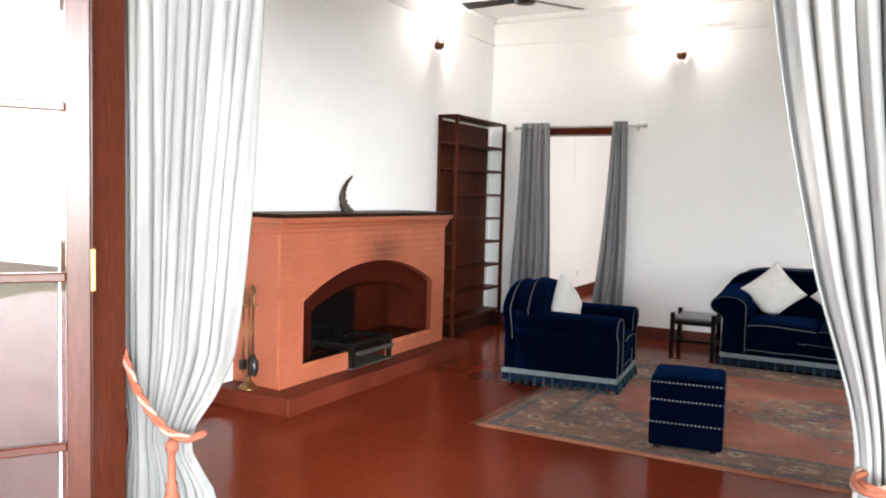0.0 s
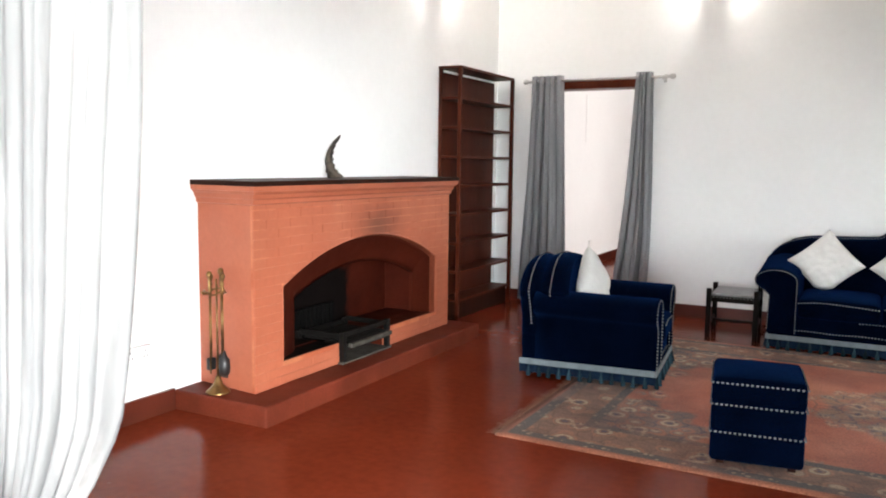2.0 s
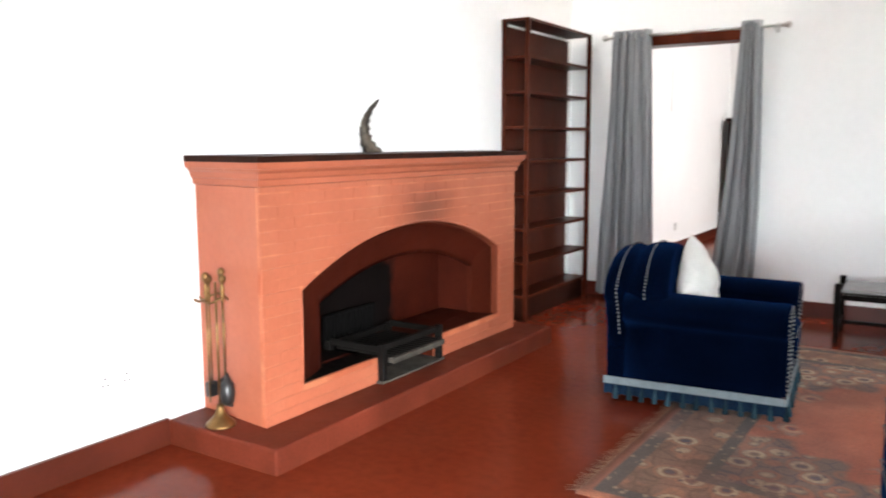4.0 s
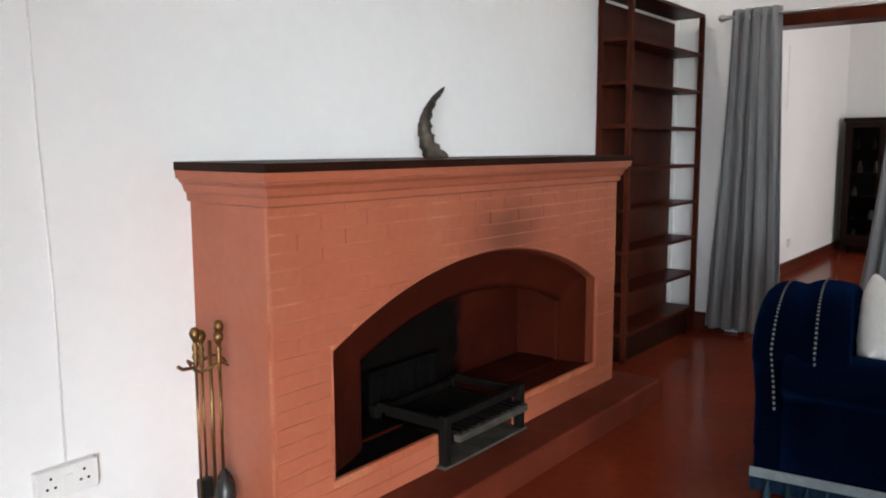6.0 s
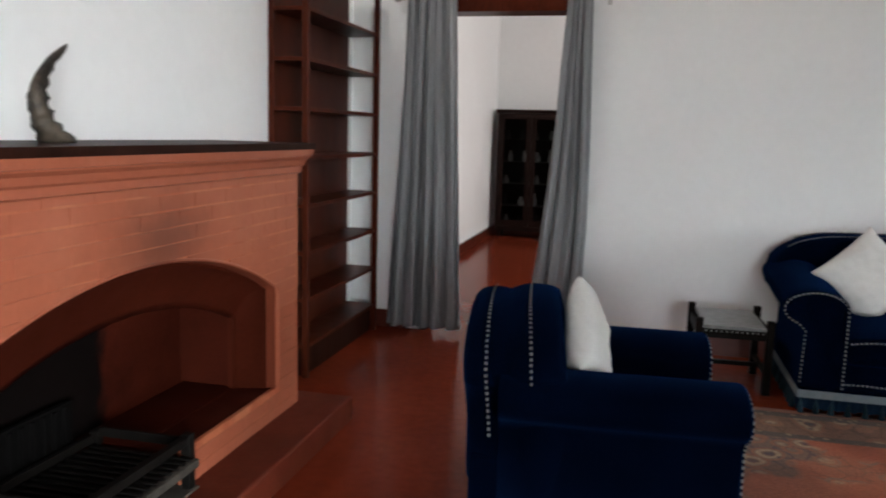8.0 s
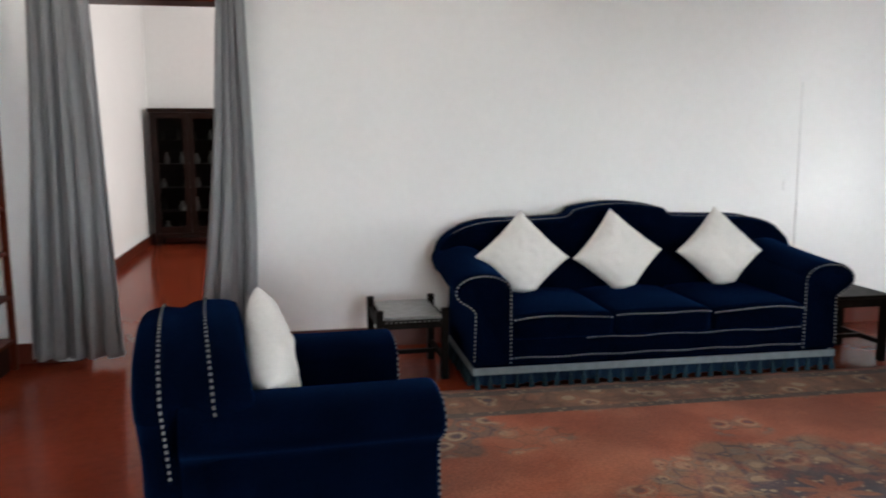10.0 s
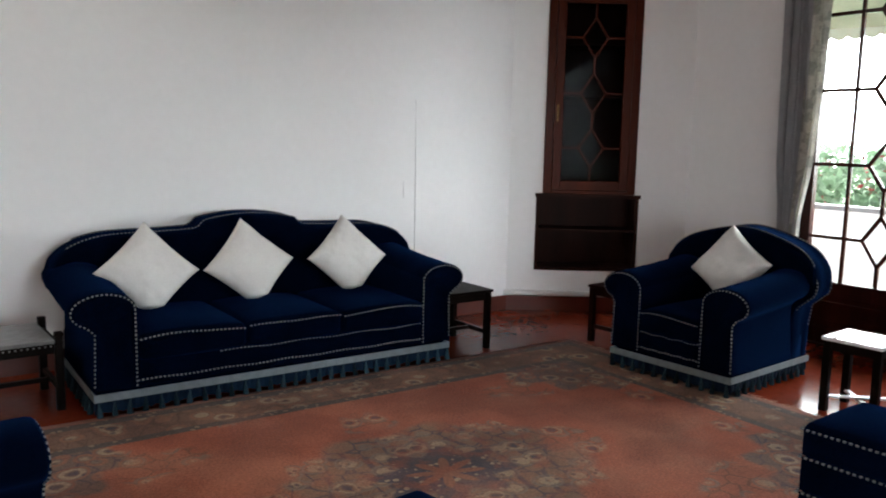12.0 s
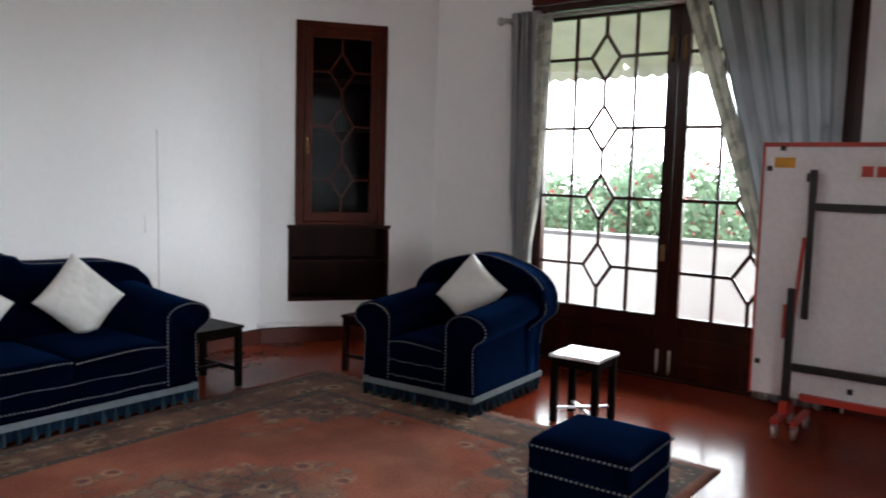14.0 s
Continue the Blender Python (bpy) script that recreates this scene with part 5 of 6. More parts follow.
def tieback(pts, knot, label):
    g = thing("curtain_tieback", None, label, "tieback")
    for ph, material, name in ((0, ROPE, "strand"), (2.1, ROPE2, "strand"), (4.2, ROPE, "strand")):
        fine = resample(pts, 0.008)
        tw = []
        for i, p in enumerate(fine):
            a = i * 0.42 + ph
            tw.append(p + Vector((0.0055 * math.cos(a), 0.0055 * math.sin(a) * 0.8, 0.0055 * math.sin(a))))
        bm = bmesh.new()
        tube(bm, tw, 0.0068, 6)
        part(name, bm, material, g)
    bm = bmesh.new()
    spin(bm, [(0.008, 0.0), (0.02, -0.012), (0.017, -0.03), (0.01, -0.04), (0.012, -0.12), (0.018, -0.128), (0.014, -0.145), (0.022, -0.165), (0.026, -0.24), (0.024, -0.25)], 12, Matrix.Translation(knot))
    part("tassel", bm, [ROPE], g, "orange silky tassel", smooth=True)
    return g


def wrap(cx, cy, cz, rx, ry, a0, a1, dz, n=24):
    return [(cx + rx * math.cos(a), cy + ry * math.sin(a), cz + dz * math.cos(a)) for a in [a0 + (a1 - a0) * i / n for i in range(n + 1)]]


tieback([(-1.80, YS + 0.004, 1.12), (-1.785, YS - 0.0, 1.05), (-1.745, YS - 0.008, 0.98), (-1.70, YS - 0.016, 0.91), (-1.63, YS - 0.02, 0.84), (-1.565, YS - 0.012, 0.79), (-1.51, YS + 0.005, 0.775), (-1.485, YS + 0.05, 0.785)], (-1.545, YS - 0.018, 0.775), "orange and cream twisted cord holding the curtain back")
tieback([(0.165, YS + 0.06, 0.985), (0.155, YS + 0.02, 0.975), (0.175, YS - 0.006, 0.975), (0.25, YS - 0.016, 0.985), (0.33, YS - 0.01, 1.01), (0.41, YS - 0.004, 1.07), (0.45, YS + 0.002, 1.13)], (0.27, YS - 0.02, 0.97), "orange and cream twisted cord holding the curtain back")

# ---- glazed doors ----
ROWS_Z = (0.80, 1.33, 1.86, 2.395)
LW = 1.158


def glazed_leaf(m, label, mirror=1, rows=ROWS_Z, st=0.075, wood=WOOD):
    """A leaf in local x (0 at the hinge) and z, with diamond lattice glazing."""
    g = thing("glazed_door", m, label, "door")
    t0, t1 = -0.022, 0.022
    H = 2.768

    def px(x):
        return x if mirror > 0 else LW - x

    def bx(x0, x1, z0, z1, d=0.0, bev=0.003):
        a, b = sorted((px(x0), px(x1)))
        return boxes((a, t0 + d, z0, b, t1 - d, z1), bevel=bev)
    part("stile", bx(0, st, 0.01, H), wood, g)
    part("stile", bx(LW - 0.085, LW, 0.01, H), wood, g)
    part("top_rail", bx(st, LW - 0.085, H - 0.065, H), wood, g)
    part("lock_rail", bx(st, LW - 0.085, 0.36, 0.475), wood, g)
    part("bottom_rail", bx(st, LW - 0.085, 0.01, 0.14), wood, g)
    part("panel", bx(st - 0.005, LW - 0.08, 0.135, 0.365, 0.012), wood, g)
    part("moulding", bx(st + 0.06, LW - 0.145, 0.17, 0.33, 0.004, 0.008), wood, g)
    gx0, gx1, gz0, gz1 = st, LW - 0.085, 0.475, H - 0.065
    xa, xb = gx0 + 0.255, gx1 - 0.245
    xc, hw, hh = (xa + xb) / 2, 0.118, 0.175
    w = 0.013

    def bar(p, q):
        (x0, z0), (x1, z1) = (px(p[0]), p[1]), (px(q[0]), q[1])
        L = math.hypot(x1 - x0, z1 - z0)
        bm = bmesh.new()
        box(bm, -w, -0.014, -L / 2, w, 0.014, L / 2, bevel=0.004, segs=1)
        part("glazing_bar", bm, wood, g, m=pose((x0 + x1) / 2, 0, (z0 + z1) / 2) @ Matrix.Rotation(math.atan2(x1 - x0, z1 - z0), 4, "Y"))
    bar((xa, gz0), (xa, gz1))
    bar((xb, gz0), (xb, gz1))
    zs = [gz0, *rows, gz1]
    for i, z in enumerate(rows):
        bar((gx0, z), (xc - hw, z))
        bar((xc + hw, z), (gx1, z))
        for sx in (-1, 1):
            for sz in (-1, 1):
                bar((xc + sx * hw, z), (xc, z + sz * hh))
    for za, zb in zip(zs, zs[1:]):
        a = za + (hh if za in rows else 0)
        b = zb - (hh if zb in rows else 0)
        bar((xc, a), (xc, b))

    def pane(poly):
        bm = bmesh.new()
        vs = [bm.verts.new((px(x), 0.0, z)) for x, z in poly]
        bm.faces.new(vs)
        o = part("pane", bm, GLASS, g)
        o.visible_shadow = False
    for za, zb in zip(zs, zs[1:]):
        pane([(gx0, za), (xa, za), (xa, zb), (gx0, zb)])
        pane([(xb, za), (gx1, za), (gx1, zb), (xb, zb)])
        la, lb = za in rows, zb in rows
        for s, xe in ((-1, xa), (1, xb)):
            poly = [(xe, za)]
            poly += [(xc + s * hw, za), (xc, za + hh)] if la else [(xc, za)]
            poly += [(xc, zb - hh), (xc + s * hw, zb)] if lb else [(xc, zb)]
            poly += [(xe, zb)]
            pane(poly)
    for z in rows:
        pane([(xc - hw, z), (xc, z - hh), (xc + hw, z), (xc, z + hh)])
    return g


def brass_bits(g, x, lock=True, bolts=True):
    if lock:
        bm = boxes((x - 0.018, -0.032, 0.88, x + 0.018, -0.023, 1.0), bevel=0.003)
        part("lock_plate", bm, BRASS, g, "small brass lock plate")
    if bolts:
        for z in (0.06, 2.35):
            bm = bmesh.new()
            box(bm, x - 0.012, -0.03, z, x + 0.012, -0.023, z + 0.16, bevel=0.002)
            tube(bm, [(x, -0.034, z - 0.02), (x, -0.034, z + 0.15)], 0.006, 8)
            part("bolt", bm, STEEL if z < 1 else BRASS, g, "sliding door bolt")


# east garden doors: frame, two leaves closed
ex = XE + 0.10
structure("door_frame_east", boxes((XE - 0.006, EY1 - 0.055, 0, XE + 0.226, EY1, EZ), (XE - 0.006, EY0, 0, XE + 0.226, EY0 + 0.055, EZ), (XE - 0.006, EY0 + 0.055, EZ - 0.055, XE + 0.226, EY1 - 0.055, EZ), bevel=0.004), DOORWOOD, "dark red-brown wooden frame of the garden doors", "door frame")
la = glazed_leaf(pose(ex - 0.05, EY1 - 0.06, 0.0, 0, 0, -90), "dark brown glazed garden door with diamond lattice bars, closed", wood=DOORWOOD)
brass_bits(la, LW - 0.045)
lb = glazed_leaf(pose(ex - 0.05, EY0 + 0.06, 0.0, 0, 0, -90) @ pose(-LW, 0, 0), "dark brown glazed garden door with diamond lattice bars, half hidden", -1, wood=DOORWOOD)
brass_bits(lb, 0.045, False, True)
structure("threshold_east", boxes((XE - 0.01, EY0 + 0.056, 0.0005, XE + 0.2, EY1 - 0.056, 0.012)), DARKWOOD, "dark wooden threshold of the garden doors", "threshold")

# south doorway: frame and the one leaf standing open outwards
structure("door_frame_south", boxes((SX0 - 0.02, YS - 0.124, 0, SX0 + 0.115, YS - 0.006, SZ), (SX1 - 0.115, YS - 0.124, 0, SX1 + 0.02, YS - 0.006, SZ), (SX0 + 0.115, YS - 0.124, SZ - 0.055, SX1 - 0.115, YS - 0.006, SZ), bevel=0.005), DOORWOOD, "dark red-brown wooden frame of the veranda doorway", "door frame")
lc = glazed_leaf(pose(SX0 + 0.145, YS - 0.150, 0.0, 0, 0, 236), "varnished brown glazed door standing open to the veranda", 1, (0.77, 1.235, 1.69, 2.15), 0.06, DOORWOOD)
for z in (0.35, 1.19, 2.3):
    bm = boxes((-0.016, -0.034, z, 0.03, -0.0225, z + 0.12), bevel=0.003)
    tube(bm, [(-0.008, -0.032, z), (-0.008, -0.032, z + 0.12)], 0.008, 8)
    part("hinge", bm, BRASS, lc, "worn brass butt hinge")

# east curtains and rod
rod(pose(XE - 0.10, 5.60, 0, 0, 0, -90), 2.86, 2.72, 0.016, STEEL, "steel curtain rod above the garden doors", 0.098)
wc = curtain("window_curtain", pose(XE - 0.10, 6.86, 0, 0, 0, -90), "grey curtain gathered beside the garden doors", [(0, 0.30), (0.22, 0.18), (0.32, 0.15), (0.5, 0.24), (1, 0.25)], [(0, 0.03), (0.32, 0.03), (1, 0.0)], [(0, 0.05), (0.33, 0.04), (1, 0.05)], 0.03, 2.77, 4.0, GREYCLOTH, 3, 12)
cloth(part("lining", curtain_mesh(lerp_keys([(0, 0.12), (0.3, 0.08), (0.5, 0.12), (1, 0.17)]), lerp_keys([(0, -0.04), (0.30, -0.08), (0.5, -0.03), (1, 0.0)]), 0.03, 2.74, 2.0, lerp_keys([(0, 0.025), (1, 0.03)]), seed=15), LINING, wc, "cream flowered curtain lining", True, pose(0.175, -0.012, 0)))
wc = curtain("window_curtain", pose(XE - 0.12, 4.86, 0, 0, 0, -90), "wide grey curtain swept back before the garden doors", [(0, 0.40), (0.30, 0.35), (0.5, 0.50), (1, 0.90)], [(0, 0.16), (0.30, 0.16), (0.5, 0.10), (1, -0.09)], [(0, 0.05), (0.3, 0.04), (1, 0.055)], 0.03, 2.77, 6.0, GREYCLOTH, 5, 21)
cloth(part("lining", curtain_mesh(lerp_keys([(0, 0.10), (0.3, 0.08), (0.6, 0.12), (1, 0.16)]), lerp_keys([(0, 0.40), (0.30, 0.38), (0.6, 0.16), (1, -0.19)]), 0.03, 2.74, 2.0, lerp_keys([(0, 0.02), (1, 0.025)]), seed=27), LINING, wc, "cream flowered curtain lining", True, pose(-0.43, -0.012, 0)))
# boxed blind or pelmet above the rod
structure("pelmet_east", boxes((XE - 0.05, EY0 + 0.02, EZ + 0.003, XE - 0.001, EY1 - 0.02, EZ + 0.12), bevel=0.004), WOOD, "dark wooden head board above the garden doors", "pelmet")


# ---- corner cabinet in the canted wall ----
def corner_cabinet():
    g = thing("corner_cabinet", CHM.copy(), "red-brown built-in corner cabinet with glazed lattice door above open shelves", "cabinet")
    a0, a1, z1, z2 = CA0, CA1, CZ1, CZ2
    part("carcass", boxes((a0 + 0.002, 0.36, z1, a1 - 0.002, 0.38, z2 - 0.002), (a0 + 0.002, 0.02, z1, a0 + 0.02, 0.36, z2 - 0.002), (a1 - 0.02, 0.02, z1, a1 - 0.002, 0.36, z2 - 0.002), (a0 + 0.02, 0.02, z2 - 0.02, a1 - 0.02, 0.36, z2 - 0.002), (a0 + 0.02, 0.02, z1, a1 - 0.02, 0.36, z1 + 0.02)), DARKWOOD, g, "dark wooden inside")
    for z in (1.42, 1.83, 2.26):
        part("shelf", boxes((a0 + 0.021, 0.05, z, a1 - 0.021, 0.359, z + 0.018)), DARKWOOD, g)
    fr = boxes((a0 - 0.012, -0.022, z1 + 0.03, a0 + 0.055, 0.018, z2 + 0.01), (a1 - 0.055, -0.022, z1 + 0.03, a1 + 0.012, 0.018, z2 + 0.01), (a0 + 0.055, -0.022, z2 - 0.05, a1 - 0.055, 0.018, z2 + 0.01), (a0 + 0.055, -0.022, z1 + 0.03, a1 - 0.055, 0.018, z1 + 0.06), bevel=0.003)
    part("frame", fr, CABWOOD, g)
    d = part("door", boxes((a0 + 0.058, -0.03, z1 + 0.063, a0 + 0.13, 0.0, z2 - 0.053), (a1 - 0.13, -0.03, z1 + 0.063, a1 - 0.058, 0.0, z2 - 0.053), (a0 + 0.13, -0.03, z2 - 0.125, a1 - 0.13, 0.0, z2 - 0.053), (a0 + 0.13, -0.03, z1 + 0.063, a1 - 0.13, 0.0, z1 + 0.14), bevel=0.003), CABWOOD, g)
    gx0, gx1, gz0, gz1 = a0 + 0.13, a1 - 0.13, z1 + 0.14, z2 - 0.125
    xc, hw, hh, w = (gx0 + gx1) / 2, 0.105, 0.16, 0.008
    zs = [gz0 + (gz1 - gz0) * f for f in (0.19, 0.50, 0.81)]

    def bar(p, q):
        L = math.hypot(q[0] - p[0], q[1] - p[1])
        bm = bmesh.new()
        box(bm, -w, -0.011, -L / 2, w, 0.011, L / 2, bevel=0.003, segs=1)
        part("lattice_bar", bm, CABWOOD, d, m=pose((p[0] + q[0]) / 2, -0.014, (p[1] + q[1]) / 2) @ Matrix.Rotation(math.atan2(q[0] - p[0], q[1] - p[1]), 4, "Y"))
    prev = gz0
    for z in zs:
        bar((xc, prev), (xc, z - hh))
        prev = z + hh
        bar((gx0, z), (xc - hw, z))
        bar((xc + hw, z), (gx1, z))
        for sx in (-1, 1):
            for sz in (-1, 1):
                bar((xc + sx * hw, z), (xc, z + sz * hh))
    bar((xc, prev), (xc, gz1))
    bm = bmesh.new()
    bm.faces.new([bm.verts.new(p) for p in ((gx0, -0.008, gz0), (gx1, -0.008, gz0), (gx1, -0.008, gz1), (gx0, -0.008, gz1))])
    pn = part("pane", bm, CABGLASS, d, "glass pane tinted to darken the cabinet's inside")
    bm = boxes((a0 + 0.078, -0.036, 1.62, a0 + 0.094, -0.03, 1.76), bevel=0.002)
    tube(bm, [(a0 + 0.086, -0.036, 1.645), (a0 + 0.086, -0.055, 1.66), (a0 + 0.086, -0.055, 1.72), (a0 + 0.086, -0.036, 1.735)], 0.005, 8)
    part("handle", bm, BRASS, d, "brass pull handle")
    b0, b1 = CB0, CB1
    part("niche_back", boxes((b0 + 0.002, 0.302, CZ0, b1 - 0.002, 0.32, z1 - 0.003)), DARKWOOD, g)
    part("niche_side", boxes((b0 + 0.002, -0.012, CZ0, b0 + 0.028, 0.30, z1 - 0.003)), DARKWOOD, g)
    part("niche_side", boxes((b1 - 0.028, -0.012, CZ0, b1 - 0.002, 0.30, z1 - 0.003)), DARKWOOD, g)
    part("niche_bottom", boxes((b0 + 0.029, -0.012, CZ0, b1 - 0.029, 0.30, CZ0 + 0.025)), DARKWOOD, g)
    part("niche_top", boxes((b0 - 0.01, -0.03, z1 - 0.002, b1 + 0.01, 0.30, z1 + 0.028)), DARKWOOD, g)
    part("shelf", boxes((b0 + 0.03, 0.01, 0.69, b1 - 0.03, 0.298, 0.71)), DARKWOOD, g)
    return g


corner_cabinet()


# ---- folded table-tennis style board on castors ----
def board():
    g = thing("folding_board", pose(3.21, 4.825, 0, 0, 0, -90), "white-backed folding board with red edges on a castor stand", "folding board")
    W, z0, z1 = 1.45, 0.190, 1.705
    part("panel", boxes((0.012, -0.012, z0 + 0.012, W, 0.012, z1 - 0.012)), BOARDBACK, g, "white board back")
    part("edge_strip", boxes((0.0, -0.018, z1 - 0.012, W, 0.018, z1 + 0.014), bevel=0.003), REDPAINT, g, "red edge strip")
    part("edge_strip", boxes((0.0, -0.018, z0, 0.014, 0.018, z1 - 0.013), bevel=0.003), REDPAINT, g, "red edge strip")
    part("lower_rail", boxes((0.30, -0.05, z0 + 0.01, W, -0.013, z0 + 0.05), bevel=0.003), REDPAINT, g, "red lower rail")
    part("bracket", boxes((0.28, -0.06, 1.39, 0.315, -0.013, 1.56), (0.262, -0.055, 1.49, 0.275, -0.013, 1.54), bevel=0.004), BLACK, g)
    part("upper_brace", boxes((0.316, -0.045, 1.325, W, -0.015, 1.37), bevel=0.004), BLACK, g, "black steel brace")
    bm = boxes((0.285, -0.075, 0.69, 0.325, -0.061, 1.545), bevel=0.006)
    part("strut", bm, BLACK, g, "black steel strut")
    bm = bmesh.new()
    box(bm, 0.215, -0.12, 0.18, 0.26, -0.085, 0.87, bevel=0.005)
    part("leg", bm, BLACK, g, "black steel leg")
    bm = bmesh.new()
    tube(bm, [(0.24, -0.10, 0.56), (0.28, -0.08, 1.17)], 0.012, 8)
    tube(bm, [(0.205, -0.10, 0.57), (0.205, -0.10, 0.77)], 0.012, 8)
    part("spring_rod", bm, REDPAINT, g, "red spring rod")
    part("lower_brace", boxes((0.262, -0.115, 0.385, W, -0.085, 0.43), bevel=0.004), BLACK, g, "black steel brace")
    bm = bmesh.new()
    box(bm, 0.20, -0.26, 0.085, 0.245, 0.14, 0.125, bevel=0.008)
    box(bm, 0.21, -0.13, 0.12, 0.262, -0.07, 0.2, bevel=0.006)
    box(bm, 0.30, -0.22, 0.085, 0.34, 0.10, 0.12, bevel=0.008)
    part("foot_bar", bm, REDPAINT, g, "red steel foot")
    for x, y in ((0.222, -0.23), (0.222, 0.12), (0.32, -0.2), (0.32, 0.08)):
        bm = bmesh.new()
        spin(bm, [(0.012, -0.012), (0.034, -0.010), (0.037, 0), (0.034, 0.010), (0.012, 0.012)], 16, Matrix.Translation((x, y, 0.038)) @ Matrix.Rotation(radians(90), 4, "Y"))
        c = part("castor", bm, STEEL, g, "grey castor wheel", smooth=True)
        part("fork", boxes((x - 0.02, y - 0.012, 0.045, x - 0.016, y + 0.012, 0.088), (x + 0.016, y - 0.012, 0.045, x + 0.02, y + 0.012, 0.088), (x - 0.016, y - 0.012, 0.078, x + 0.016, y + 0.012, 0.088)), STEEL, c)
    part("sticker", boxes((0.07, -0.0145, 1.57, 0.185, -0.0125, 1.63)), YELLOW, g, "yellow warning sticker")
    part("logo_plate", boxes((0.52, -0.0145, 1.50, 0.74, -0.0125, 1.61), bevel=0.001), SOCKET, g, "white maker's plate")
    part("logo_mark", boxes((0.54, -0.017, 1.525, 0.60, -0.0146, 1.585), (0.615, -0.017, 1.525, 0.72, -0.0146, 1.585)), REDPAINT, g, "dark red mark")
    for x, z in ((0.10, z1 - 0.035), (0.03, 1.55), (0.03, 0.38), (0.55, 0.28)):
        part("corner_clip", boxes((x, -0.026, z, x + 0.03, -0.0125, z + 0.03), bevel=0.002), BLACK, g)
    return g


board()


# ---- wall lamps, fan, socket, wires ----
def sconce(m, label):
    g = thing("wall_lamp", m, label, "wall lamp", "copper wall lamps")
    part("backplate", boxes((-0.028, -0.012, -0.12, 0.028, -0.001, 0.10), bevel=0.004), COPPER, g)

    def sheet(rows):
        """A bent strip of metal, given row by row."""
        bm = bmesh.new()
        vs = [[bm.verts.new(p) for p in row] for row in rows]
        for A, B in zip(vs, vs[1:]):
            for j in range(len(A) - 1):
                bm.faces.new((A[j], A[j + 1], B[j + 1], B[j])).smooth = True
        return bm

    arc = [math.pi * i / 12 for i in range(13)]
    cup = part("cup", sheet([[(r * math.cos(u), -0.012 - 1.5 * r * math.sin(u), z) for u in arc] for r, z in ((0.012, -0.125), (0.045, -0.118), (0.058, -0.095), (0.060, -0.05))]), COPPER, g)
    for sx, top in ((-1, 0.03), (1, 0.12)):
        leaf = part("leaf", sheet([[(sx * (0.052 + 0.022 * v * v), -0.05 + w * (1 - 0.55 * v), -0.055 + (top + 0.055) * v) for w in (-0.024, 0.0, 0.024)] for v in (0, 0.25, 0.5, 0.75, 1.0)]), COPPER, g)
        md = leaf.modifiers.new("thickness", "SOLIDIFY")
        md.thickness = 0.004
    md = cup.modifiers.new("thickness", "SOLIDIFY")
    md.thickness = 0.004
    bm = bmesh.new()
    spin(bm, [(0.008, -0.10), (0.012, -0.07), (0.02, -0.045), (0.021, -0.03), (0.014, -0.012), (0.003, -0.006)], 14, Matrix.Translation((0, -0.05, 0)))
    part("bulb", bm, GLOW, g, "lit frosted bulb", smooth=True)
    return g


COPPER = mat("dull_copper", (0.10, 0.030, 0.013), 0.45, metal=0.3, vary=0.3, scale=12)
sconce(pose(-1.665, YN, 3.08), "small copper wall lamp, lit, high on the wall")
sconce(pose(XW, 7.30, 3.08, 0, 0, 90), "small copper wall lamp, lit, above the fireplace wall")


def fan(x, y, z):
    g = thing("ceiling_fan", pose(x, y, z), "dark brown ceiling fan at rest on a short rod", "ceiling fan")
    bm = bmesh.new()
    spin(bm, [(0.04, -0.045), (0.085, -0.035), (0.10, 0.0), (0.09, 0.035), (0.03, 0.05)], 20)
    part("motor", bm, FANMAT, g, smooth=True)
    bm = bmesh.new()
    tube(bm, [(0, 0, 0.045), (0, 0, ZC - z - 0.05)], 0.012, 8)
    part("rod", bm, FANMAT, g)
    bm = bmesh.new()
    spin(bm, [(0.02, ZC - z - 0.07), (0.05, ZC - z - 0.05), (0.06, ZC - z - 0.001)], 14)
    part("canopy", bm, FANMAT, g, smooth=True)
    bm = bmesh.new()
    box(bm, 0.08, -0.055, -0.004, 0.60, 0.055, 0.004, bevel=0.003)
    for v in bm.verts:
        v.co.y *= 0.75 + 0.5 * v.co.x / 0.6
        v.co.z += v.co.y * 0.18
    bl = part("blade", bm, FANMAT, g, m=pose(0, 0, 0, 0, 0, 58))
    again(bl, pose(0, 0, 0, 0, 0, 178))
    again(bl, pose(0, 0, 0, 0, 0, 298))
    return g


fan(-2.59, 6.66, 3.2)


def socket(m, w, h, label, holes=True):
    g = thing("wall_socket", m, label, "socket")
    part("box", boxes((-w / 2, -0.035, -h / 2, w / 2, -0.001, h / 2), bevel=0.004), SOCKET, g)
    if holes:
        for x in (-w * 0.28, w * 0.26):
            for dx, dz in ((0, 0.022), (-0.012, -0.008), (0.012, -0.008)):
                bm = bmesh.new()
                spin(bm, [(0.0045, 0), (0.0045, 0.002)], 10, Matrix.Translation((x + dx, -0.0352, dz)) @ Matrix.Rotation(radians(90), 4, "X"))
                part("hole", bm, BLACK, g)
        part("switch", boxes((-0.012, -0.040, -0.02, 0.012, -0.0352, 0.022), bevel=0.002), SOCKET, g)
    return g


socket(pose(XW, 3.93, 0.375, 0, 0, 90), 0.19, 0.095, "white double socket box low on the wall")
socket(pose(HX0, 11.9, 0.33, 0, 0, 90), 0.09, 0.09, "white socket low on the next room's wall", False)


def wire(name, pts, r, label):
    bm = bmesh.new()
    tube(bm, pts, r, 6)
    return tagged(part(name, bm, WIREPAINT), label, "cable")


